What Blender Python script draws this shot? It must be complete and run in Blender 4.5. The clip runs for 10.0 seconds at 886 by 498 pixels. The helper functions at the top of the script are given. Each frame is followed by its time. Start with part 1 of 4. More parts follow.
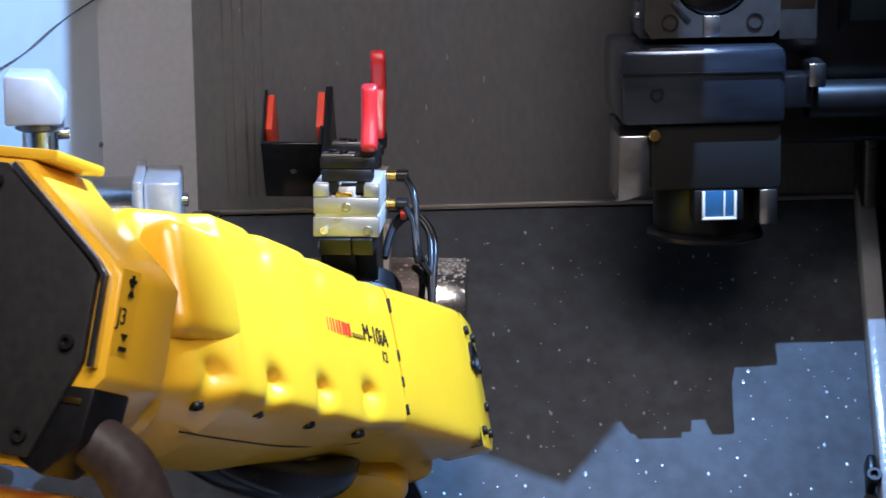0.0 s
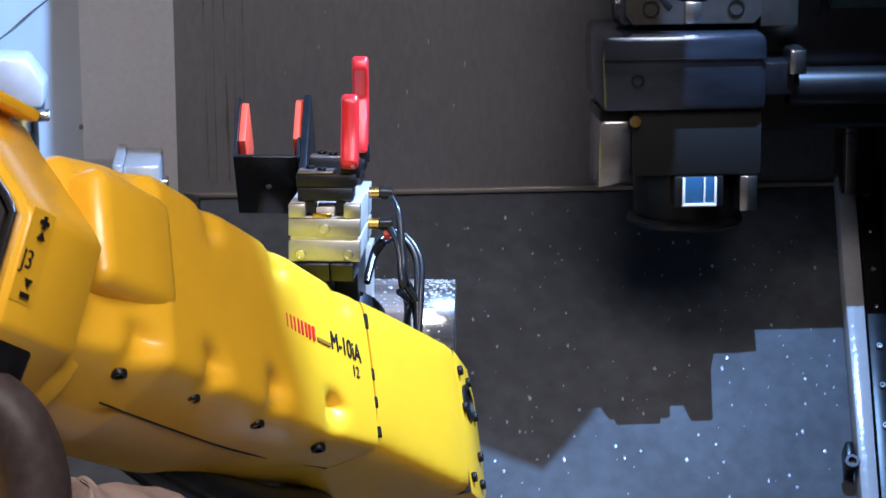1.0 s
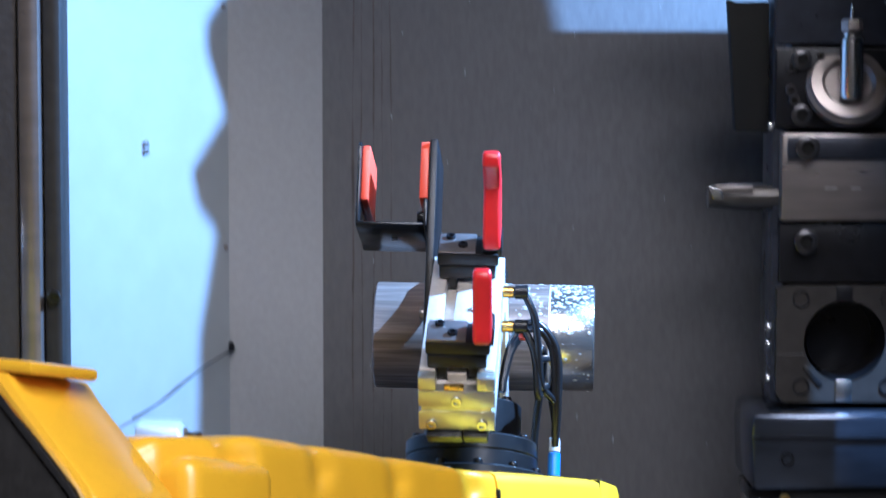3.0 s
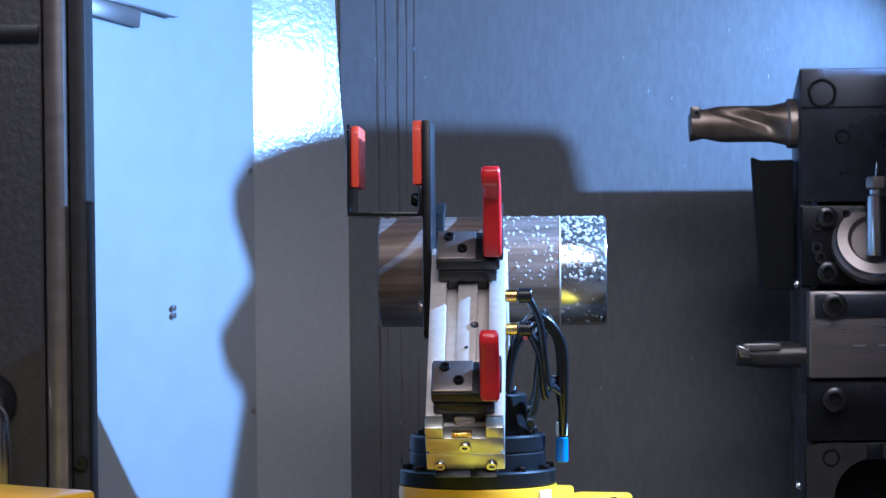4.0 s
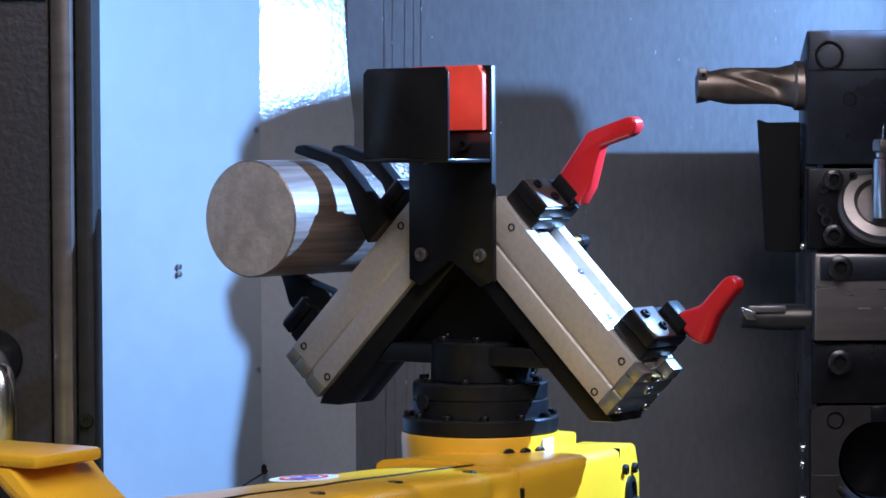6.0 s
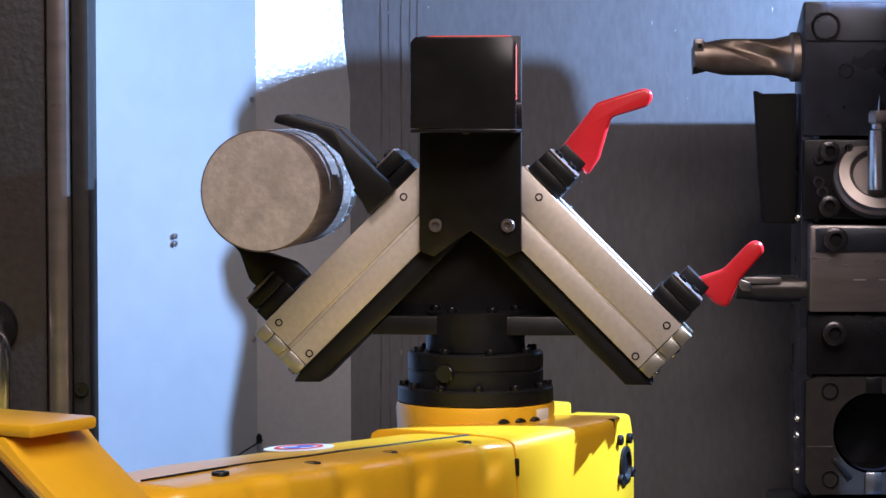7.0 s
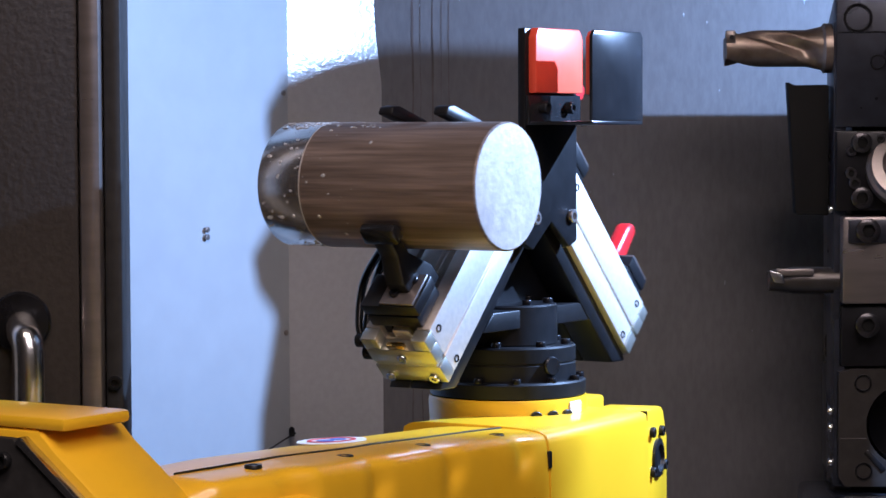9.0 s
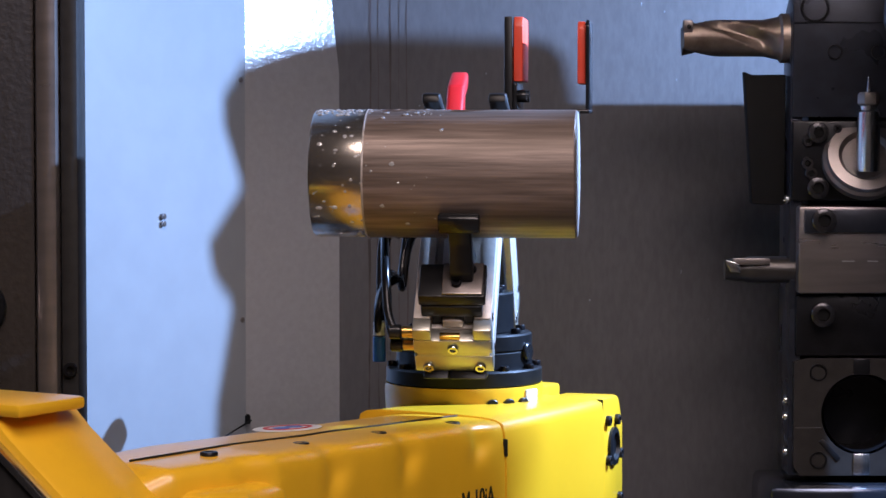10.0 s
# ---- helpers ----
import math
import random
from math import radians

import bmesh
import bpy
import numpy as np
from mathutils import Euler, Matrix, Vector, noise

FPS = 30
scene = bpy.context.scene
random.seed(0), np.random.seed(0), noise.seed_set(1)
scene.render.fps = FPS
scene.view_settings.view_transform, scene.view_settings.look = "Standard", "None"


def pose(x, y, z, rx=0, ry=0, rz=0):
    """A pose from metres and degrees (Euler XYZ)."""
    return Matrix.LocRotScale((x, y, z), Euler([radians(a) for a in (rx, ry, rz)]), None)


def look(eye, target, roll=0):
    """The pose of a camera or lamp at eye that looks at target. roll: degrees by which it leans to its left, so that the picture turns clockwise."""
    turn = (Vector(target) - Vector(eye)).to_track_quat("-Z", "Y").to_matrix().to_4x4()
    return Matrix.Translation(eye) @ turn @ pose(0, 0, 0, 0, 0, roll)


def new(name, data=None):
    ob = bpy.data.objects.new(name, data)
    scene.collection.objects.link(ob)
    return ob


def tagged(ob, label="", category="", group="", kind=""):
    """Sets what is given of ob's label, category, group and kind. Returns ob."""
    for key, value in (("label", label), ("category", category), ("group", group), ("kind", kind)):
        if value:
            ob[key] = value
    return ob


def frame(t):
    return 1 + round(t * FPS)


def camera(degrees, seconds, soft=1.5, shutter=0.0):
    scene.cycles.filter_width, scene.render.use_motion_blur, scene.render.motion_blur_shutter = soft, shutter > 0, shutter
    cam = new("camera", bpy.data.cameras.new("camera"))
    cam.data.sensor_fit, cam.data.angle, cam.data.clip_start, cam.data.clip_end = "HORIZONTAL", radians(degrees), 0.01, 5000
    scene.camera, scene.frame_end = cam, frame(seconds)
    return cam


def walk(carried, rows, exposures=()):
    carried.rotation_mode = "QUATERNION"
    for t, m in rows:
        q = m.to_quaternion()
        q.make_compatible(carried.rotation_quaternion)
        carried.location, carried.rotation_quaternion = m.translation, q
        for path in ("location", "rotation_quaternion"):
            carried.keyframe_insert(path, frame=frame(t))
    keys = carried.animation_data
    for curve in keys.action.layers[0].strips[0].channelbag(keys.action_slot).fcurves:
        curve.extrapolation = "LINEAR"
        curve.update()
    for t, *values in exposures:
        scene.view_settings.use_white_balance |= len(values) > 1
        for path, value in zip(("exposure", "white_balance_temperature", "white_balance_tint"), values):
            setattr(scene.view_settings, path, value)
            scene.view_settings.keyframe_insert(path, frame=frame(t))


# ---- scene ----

# ---------------------------------------------------------------- camera
EYE = (-0.0355, -2.196, 1.448)
cam = camera(19.34, 10.0, soft=1.5, shutter=0.5)


def aim(pan, tilt, roll):
    """The camera on its tripod, turned right by pan and up by tilt, in degrees."""
    return pose(*EYE, 90 + tilt, 0, -pan) @ pose(0, 0, 0, 0, 0, roll)


walk(cam, [
    (0.0, aim(3.713, -12.491, -0.745)), (0.5, aim(4.491, -12.337, -0.796)), (1.0, aim(4.162, -12.831, -0.297)),
    (1.5, aim(3.715, -13.644, 0.023)), (2.0, aim(3.635, -12.918, 0.411)), (2.5, aim(2.459, -9.039, 0.29)),
    (3.0, aim(0.89, -4.595, 0.017)), (3.2, aim(0.681, -3.487, -0.326)), (4.3, aim(0.235, -0.842, -0.592)),
    (4.5, aim(0.174, -0.873, -0.597)), (5.0, aim(0.133, -1.16, -0.43)), (5.5, aim(0.118, -1.465, -0.345)),
    (7.0, aim(0.276, -2.572, -0.07)), (7.5, aim(0.0, -2.457, 0.0)), (8.0, aim(-0.428, -2.366, -0.201)),
    (8.5, aim(-0.628, -2.592, -0.406)), (9.0, aim(-0.43, -2.729, -0.264)), (9.5, aim(0.114, -2.866, -0.094)),
    (10.0, aim(0.522, -2.997, 0.045))],
    exposures=[(0.0, -0.1, 5700, 21), (2.0, -0.1, 5700, 22), (2.5, 0.02, 5450, 19), (3.2, -0.02, 5150, 17), (4.3, -0.77, 5050, 21), (5.5, -0.74, 5050, 19), (7.0, -0.54, 6150, 28), (10.0, -0.74, 6150, 31)])

# ---------------------------------------------------------------- light
world = bpy.data.worlds.new("hall")
scene.world = world
world.use_nodes = True
world.node_tree.nodes["Background"].inputs[0].default_value = (1.0, 0.88, 0.78, 1)
world.node_tree.nodes["Background"].inputs[1].default_value = 0.025


def area_lamp(name, eye, target, watts, size, colour, spread=180):
    data = bpy.data.lights.new(name, "AREA")
    data.shape, data.size, data.size_y, data.energy, data.color = "RECTANGLE", size[0], size[1], watts, colour
    data.spread = radians(spread)
    ob = new(name, data)
    ob.matrix_world = look(eye, target)
    return ob


# the machine's own work lamp, high in front at the turret's end
area_lamp("work_lamp", (0.545, 0.050, 1.69), (-0.355, 0.010, 1.09), 41, (0.005, 0.005), (0.36, 0.64, 1.0), 165)
# the hall's ceiling lights, one over the robot, one behind the camera
area_lamp("hall_light", (0.0, -1.75, 3.4), (-0.2, -0.2, 1.1), 56, (1.6, 0.5), (1.0, 0.88, 0.70))
area_lamp("hall_light", (0.7, -2.7, 3.0), (-0.2, -0.3, 1.2), 60, (1.6, 0.8), (1.0, 0.92, 0.80))
scene.view_settings.exposure = 0.0


# ---------------------------------------------------------------- materials
def material(name, colour, rough=0.5, metal=0.0, vary=0.12, scale=60.0, bump=0.0, stretch=(1, 1, 1), stain=0.0, coat=0.0, stain_colour=None, big=6.0, rough_vary=0.15):
    """A surface with fine grain, broad patches and slight relief."""
    mat = bpy.data.materials.new(name)
    mat.use_nodes = True
    nt = mat.node_tree
    bsdf = nt.nodes["Principled BSDF"]
    n, ln = nt.nodes.new, nt.links.new
    tc = n("ShaderNodeTexCoord")
    mp = n("ShaderNodeMapping")
    mp.inputs["Scale"].default_value = stretch
    ln(tc.outputs["Object"], mp.inputs[0])
    fine, broad = n("ShaderNodeTexNoise"), n("ShaderNodeTexNoise")
    fine.inputs["Scale"].default_value, fine.inputs["Detail"].default_value = scale, 6
    broad.inputs["Scale"].default_value, broad.inputs["Detail"].default_value = big, 5
    ln(mp.outputs[0], fine.inputs["Vector"])
    ln(mp.outputs[0], broad.inputs["Vector"])
    sharp = n("ShaderNodeMapRange")
    sharp.inputs["From Min"].default_value, sharp.inputs["From Max"].default_value = 0.33, 0.67
    ln(fine.outputs[0], sharp.inputs[0])
    dark = tuple(c * (1 - vary) for c in colour) + (1,)
    light = tuple(min(1, c * (1 + vary)) for c in colour) + (1,)
    m1 = n("ShaderNodeMix")
    m1.data_type = "RGBA"
    m1.inputs[6].default_value, m1.inputs[7].default_value = dark, light
    ln(sharp.outputs[0], m1.inputs[0])
    out = m1.outputs[2]
    if stain:
        ramp = n("ShaderNodeValToRGB")
        ramp.color_ramp.elements[0].position, ramp.color_ramp.elements[1].position = 0.42, 0.64
        ln(broad.outputs[0], ramp.inputs[0])
        mul = n("ShaderNodeMath")
        mul.operation = "MULTIPLY"
        mul.inputs[1].default_value = stain
        ln(ramp.outputs[0], mul.inputs[0])
        m2 = n("ShaderNodeMix")
        m2.data_type = "RGBA"
        m2.inputs[7].default_value = (*(stain_colour or tuple(c * 0.45 for c in colour)), 1)
        ln(out, m2.inputs[6])
        ln(mul.outputs[0], m2.inputs[0])
        out = m2.outputs[2]
    ln(out, bsdf.inputs["Base Color"])
    rr = n("ShaderNodeMapRange")
    rr.inputs["To Min"].default_value, rr.inputs["To Max"].default_value = max(0.02, rough - rough_vary), min(1, rough + rough_vary)
    ln(broad.outputs[0], rr.inputs[0])
    ln(rr.outputs[0], bsdf.inputs["Roughness"])
    bsdf.inputs["Metallic"].default_value = metal
    bsdf.inputs["Specular IOR Level"].default_value = 0.33 if max(colour) < 0.05 else 0.5
    bsdf.inputs["Coat Weight"].default_value = coat
    bsdf.inputs["Coat Roughness"].default_value = 0.12
    if bump:
        b = n("ShaderNodeBump")
        b.inputs["Strength"].default_value, b.inputs["Distance"].default_value = bump, 0.002
        ln(fine.outputs[0], b.inputs["Height"])
        ln(b.outputs[0], bsdf.inputs["Normal"])
    return mat


YELLOW = material("yellow_enamel", (0.86, 0.47, 0.012), 0.34, 0, 0.03, 25, 0.03, coat=0.35, rough_vary=0.06, stain=0.12, stain_colour=(0.62, 0.33, 0.02))
BLACK = material("black_anodised", (0.007, 0.007, 0.008), 0.38, 0.0, 0.25, 90, 0.05)
BLACK_GLOSS = material("black_rubber_hose", (0.012, 0.012, 0.013), 0.22, 0.0, 0.2, 40)
BLACK_PAINT = material("black_painted_cover", (0.018, 0.017, 0.017), 0.55, 0.0, 0.2, 120, 0.08)
ALU = material("brushed_aluminium", (0.64, 0.585, 0.53), 0.46, 0.50, 0.06, 200, 0.02, stretch=(1, 1, 1))
END_PLATE = material("satin_end_plate", (0.50, 0.49, 0.43), 0.36, 0.85, 0.05, 120, 0.0, rough_vary=0.04)
ALU_BRIGHT = material("machined_aluminium", (0.86, 0.85, 0.83), 0.17, 1.0, 0.04, 300, 0.01, rough_vary=0.06)
MILL = material("mill_scale_aluminium", (0.225, 0.172, 0.145), 0.44, 0.35, 0.38, 230, 0.20, stretch=(1, 0.05, 1), stain=0.75, stain_colour=(0.085, 0.060, 0.045), big=42)
SAWN = material("sawn_aluminium", (0.52, 0.475, 0.44), 0.42, 0.3, 0.12, 190, 0.2, stain=0.6, stain_colour=(0.33, 0.295, 0.27), big=38)
RED = material("red_plastic_grip", (0.62, 0.018, 0.020), 0.33, 0, 0.06, 60, 0.03, coat=0.2)
PAD = material("red_urethane_pad", (0.72, 0.075, 0.035), 0.42, 0, 0.05, 60, 0.03)
STEEL = material("bright_steel", (0.62, 0.62, 0.62), 0.22, 1.0, 0.08, 150)
STEEL_BLUE = material("oiled_turret_steel", (0.034, 0.038, 0.052), 0.30, 0.5, 0.2, 60, 0.05, stain=0.3, big=14)
STEEL_DARK = material("blackened_steel", (0.010, 0.010, 0.012), 0.30, 0.3, 0.25, 80, 0.05)
STEEL_GREY = material("ground_steel", (0.25, 0.22, 0.21), 0.33, 0.75, 0.12, 90, 0.04, stretch=(0.15, 1, 1), stain=0.35, big=20)
BROWN_STEEL = material("oily_tool_block", (0.062, 0.056, 0.052), 0.34, 0.6, 0.15, 70, 0.04, stain=0.3, big=16)
WALL = material("stained_steel_sheet", (0.108, 0.104, 0.108), 0.42, 0.20, 0.11, 190, 0.03, stretch=(1, 1, 0.35), stain=0.40, stain_colour=(0.070, 0.066, 0.068), big=3.0)
PANEL = material("pale_enamelled_panel", (0.285, 0.305, 0.325), 0.38, 0.0, 0.03, 30, 0.02, rough_vary=0.05)
PANEL_GREY = material("grey_enamelled_strip", (0.32, 0.32, 0.33), 0.15, 0.0, 0.04, 140, 0.16, rough_vary=0.05)
APRON = material("wet_dark_chip_tray", (0.033, 0.038, 0.046), 0.62, 0.0, 0.25, 50, 0.05, stain=0.35, big=5)
DOOR = material("brown_grey_door_enamel", (0.040, 0.034, 0.031), 0.34, 0.15, 0.15, 160, 0.25, stain=0.3, big=7)
MATTE = material("matte_black_bore", (0.003, 0.003, 0.003), 0.95, 0, 0.1, 50)
BRASS = material("brass_fitting", (0.62, 0.40, 0.12), 0.26, 1.0, 0.1, 80)
SADDLE = material("wet_blue_steel", (0.085, 0.10, 0.135), 0.16, 0.85, 0.25, 60, 0.10, stretch=(0.3, 1, 1), stain=0.3, big=12)
JAW_STEEL = material("pale_ground_steel", (0.50, 0.49, 0.49), 0.32, 0.6, 0.06, 90)
BOLT = material("oily_dark_bolt", (0.065, 0.062, 0.066), 0.26, 0.8, 0.2, 80, 0.03)
TURNED = material("wet_turned_aluminium", (0.72, 0.67, 0.61), 0.21, 0.95, 0.14, 140, 0.02, stretch=(1, 0.3, 1), stain=0.4, stain_colour=(0.32, 0.25, 0.20), big=30)
CARBIDE = material("bronze_coated_drill", (0.24, 0.19, 0.155), 0.40, 0.7, 0.2, 60, 0.05, stain=0.7, stain_colour=(0.07, 0.045, 0.03), big=24)
FABRIC = material("tan_leather_sleeve", (0.27, 0.20, 0.165), 0.8, 0, 0.12, 120, 0.3, stain=0.25, big=12)
BROWN_HOSE = material("dark_brown_leather_sleeve", (0.045, 0.032, 0.030), 0.5, 0, 0.2, 120, 0.2)
PRINT_BLACK = material("black_print", (0.010, 0.010, 0.010), 0.5, 0, 0.0, 20)
PRINT_RED = material("red_print", (0.60, 0.02, 0.02), 0.5, 0, 0.0, 20)
WHITE = material("white_plastic", (0.75, 0.75, 0.74), 0.4, 0, 0.03, 60)
BLUE = material("blue_plastic", (0.03, 0.16, 0.50), 0.35, 0, 0.05, 60)
FLOOR = material("hall_concrete", (0.20, 0.19, 0.18), 0.6, 0, 0.15, 20, 0.1, stain=0.3, big=2)


# ---------------------------------------------------------------- mesh tools
def link(name, bm, mat, parent=None, label="", smooth=True, angle=40):
    bmesh.ops.recalc_face_normals(bm, faces=bm.faces)
    if smooth:
        for f in bm.faces:
            f.smooth = True
        for e in bm.edges:
            if len(e.link_faces) == 2 and e.calc_face_angle(0) > radians(angle):
                e.smooth = False
    me = bpy.data.meshes.new(name)
    bm.to_mesh(me)
    bm.free()
    me.materials.append(mat)
    ob = new(name, me)
    if parent:
        ob.parent = parent
    if label:
        ob["label"] = label
    return ob


def part(name, bm, mat, parent, label="", smooth=True, angle=40):
    return link(name, bm, mat, parent, label, smooth, angle)


def thing(name, label, category, group="", kind="", m=None):
    ob = new(name)
    ob.empty_display_size = 0.05
    if m:
        ob.matrix_world = m
    return tagged(ob, label, category, group, kind)


def bevelled(bm, width, segments=2):
    if width:
        sharp = [e for e in bm.edges if len(e.link_faces) == 2 and e.calc_face_angle(0) > radians(20)]
        bmesh.ops.bevel(bm, geom=sharp, offset=width, segments=segments, profile=0.5, affect="EDGES", clamp_overlap=True)
    return bm


def box(x0, x1, y0, y1, z0, z1, bevel=0.002, m=None):
    bm = bmesh.new()
    bmesh.ops.create_cube(bm, size=1)
    for v in bm.verts:
        v.co = Vector(((x0 + x1) / 2 + v.co.x * (x1 - x0), (y0 + y1) / 2 + v.co.y * (y1 - y0), (z0 + z1) / 2 + v.co.z * (z1 - z0)))
    bevelled(bm, bevel)
    if m:
        bm.transform(m)
    return bm


def prism(poly, a, b, axis="y", bevel=0.002, m=None):
    """An outline of (x, z), (y, z) or (x, y) pairs, pushed from a to b along the third axis."""
    bm = bmesh.new()
    put = {"y": lambda p, d: (p[0], d, p[1]), "x": lambda p, d: (d, p[0], p[1]), "z": lambda p, d: (p[0], p[1], d)}[axis]
    lo = [bm.verts.new(put(p, a)) for p in poly]
    hi = [bm.verts.new(put(p, b)) for p in poly]
    bm.faces.new(lo)
    bm.faces.new(hi[::-1])
    for i in range(len(poly)):
        j = (i + 1) % len(poly)
        bm.faces.new((lo[i], hi[i], hi[j], lo[j]))
    bmesh.ops.recalc_face_normals(bm, faces=bm.faces)
    bevelled(bm, bevel)
    if m:
        bm.transform(m)
    return bm


def lathe(profile, m=None, n=40, closed=True):
    """A profile of (radius, height) turned about z."""
    bm = bmesh.new()
    rings = []
    for r, h in profile:
        rings.append([bm.verts.new((r * math.cos(2 * math.pi * k / n), r * math.sin(2 * math.pi * k / n), h)) for k in range(n)])
    for a, b in zip(rings, rings[1:]):
        for k in range(n):
            bm.faces.new((a[k], a[(k + 1) % n], b[(k + 1) % n], b[k]))
    if closed:
        bm.faces.new(rings[0][::-1])
        bm.faces.new(rings[-1])
    if m:
        bm.transform(m)
    return bm


def rod(r, a, b, m=None, n=28, bevel=0.0):
    bv = min(bevel or r * 0.12, abs(b - a) / 3)
    return lathe([(r - bv, a), (r, a + bv), (r, b - bv), (r - bv, b)], m, n)


TO_Y = Matrix.Rotation(radians(-90), 4, "X")      # z to +y
TO_X = Matrix.Rotation(radians(90), 4, "Y")       # z to +x


def tube(points, r, n=10, cap=True):
    """A round tube along a smooth line through the points."""
    pts = [Vector(p) for p in points]
    line = []
    for i in range(len(pts) - 1):
        p0, p1, p2, p3 = pts[max(i - 1, 0)], pts[i], pts[i + 1], pts[min(i + 2, len(pts) - 1)]
        for k in range(8):
            t = k / 8
            line.append(0.5 * ((2 * p1) + (p2 - p0) * t + (2 * p0 - 5 * p1 + 4 * p2 - p3) * t * t + (3 * p1 - p0 - 3 * p2 + p3) * t ** 3))
    line.append(pts[-1])
    bm = bmesh.new()
    up = Vector((0.13, 0.31, 0.94))
    rings = []
    for i, p in enumerate(line):
        d = (line[min(i + 1, len(line) - 1)] - line[max(i - 1, 0)]).normalized()
        s = d.cross(up).normalized()
        up = s.cross(d).normalized()
        rr = r(i / (len(line) - 1)) if callable(r) else r
        rings.append([bm.verts.new(p + (s * math.cos(2 * math.pi * k / n) + up * math.sin(2 * math.pi * k / n)) * rr) for k in range(n)])
    for a, b in zip(rings, rings[1:]):
        for k in range(n):
            bm.faces.new((a[k], a[(k + 1) % n], b[(k + 1) % n], b[k]))
    if cap:
        bm.faces.new(rings[0][::-1])
        bm.faces.new(rings[-1])
    return bm


def cap_screw(r=0.006, h=0.006):
    """A socket head screw, its head up along z from 0."""
    n = 24
    bm = lathe([(r * 0.95, 0), (r, 0.0006), (r, h - 0.0008), (r * 0.9, h), (r * 0.52, h), (r * 0.46, h * 0.35), (0.0002, h * 0.35)], n=n)
    return bm


def joined(*bms):
    out = bmesh.new()
    for b in bms:
        me = bpy.data.meshes.new("piece")
        b.to_mesh(me)
        b.free()
        out.from_mesh(me)
        bpy.data.meshes.remove(me)
    return out


def at_m(x, y, z, towards="z"):
    turn = {"z": Matrix.Identity(4), "-y": Matrix.Rotation(radians(90), 4, "X"), "y": TO_Y, "x": TO_X, "-x": Matrix.Rotation(radians(-90), 4, "Y"), "-z": Matrix.Rotation(radians(180), 4, "X")}[towards]
    return Matrix.Translation((x, y, z)) @ turn


def placed(bm, m):
    bm.transform(m)
    return bm


# ---------------------------------------------------------------- the machine's inside
def structure(name, bm, mat, label, category, **kw):
    return tagged(link(name, bm, mat, **kw), label, category, kind="structure")


structure("floor", box(-4, 4, -4, 2.6, -0.1, 0, 0), FLOOR, "grey concrete floor of the workshop hall", "floor")
structure("wall_back", box(-0.127, 1.6, 0.56, 0.59, 0.60, 2.7, 0), WALL, "grey stained steel sheet at the back of the work area", "wall")
structure("wall_left", prism([(-0.2158, 0.5046), (-0.2258, 0.5300), (-0.72, -0.12), (-0.71, -0.13)], 0.3, 2.7, "z", 0.0), PANEL, "pale blue-white enamelled side panel lit by the work lamp", "wall")
strip = prism([(-0.2414, 0.4894), (-0.0945, 0.5751), (-0.1046, 0.5924), (-0.2515, 0.5067)], 0.60, 2.7, "z", 0.0)
bmesh.ops.bisect_plane(strip, geom=strip.verts[:] + strip.edges[:] + strip.faces[:], plane_co=(0, 0, 1.49), plane_no=(0, 0, 1))
for v in strip.verts:
    v.co += Vector((-0.504, 0.864, 0)) * max(0, v.co.z - 1.49) * math.tan(radians(3.2))
structure("wall_strip", strip, PANEL_GREY, "grey enamelled corner strip, bent slightly back at the top", "panel", angle=2)
# the sloping chip tray below the back wall
structure("chip_tray", prism([(0.60, 0.881), (0.558, 0.881), (0.10, 0.45), (0.08, 0.41), (0.08, 0.2), (0.60, 0.2)], -0.75, 1.6, "x", 0.0), APRON, "dark blue-grey wet sloping chip tray under the turret", "tray")
structure("tray_lip", box(-0.126, 1.6, 0.553, 0.5598, 0.8815, 0.8865, 0.001), STEEL_GREY, "thin bright steel seam between back sheet and tray", "trim")
structure("ceiling", box(-1.6, 1.63, -0.21, 0.6, 2.70, 2.74, 0), WALL, "grey steel roof of the machine cabin", "ceiling")
structure("wall_right", box(1.6, 1.63, -0.21, 0.6, 0.2, 2.70, 0), WALL, "grey steel side sheet of the machine cabin", "wall")
structure("hall_wall", box(-4, 4, -4.1, -4.0, 0, 4.2, 0), material("hall_plaster", (0.35, 0.32, 0.29), 0.8, 0, 0.1, 8), "plain beige wall of the workshop hall", "wall")

structure("wall_front", box(0.4985, 1.6, -0.215, -0.1855, 0.0, 2.70, 0.003), DOOR, "brown-grey front sheet of the cabin beside the door opening", "wall")
structure("door_header", box(-0.9, 0.498, -0.215, -0.185, 2.06, 2.70, 0.004), DOOR, "brown-grey sheet above the door opening", "wall")
# unseen sheet added by the lamp, edge cut to where the arm's light ends
structure("lamp_shield", prism([(-0.185, 2.06), (0.0236, 2.06), (0.0236, 1.677), (0.0271, 1.661), (0.033, 1.645), (0.033, 1.641), (0.026, 1.619), (0.0, 1.56), (-0.185, 1.25)], 0.499, 0.503, "x", 0.0005), DOOR, "unseen sheet added to keep the work lamp off the near arm", "panel")
# unseen plates added to block the lamp; blade outline projected from the shadow's edges
visor = thing("shadow_blocker", "unseen dark plates added beside the work lamp to cast shade", "visor", m=Matrix.Translation((0, 0, 0)))
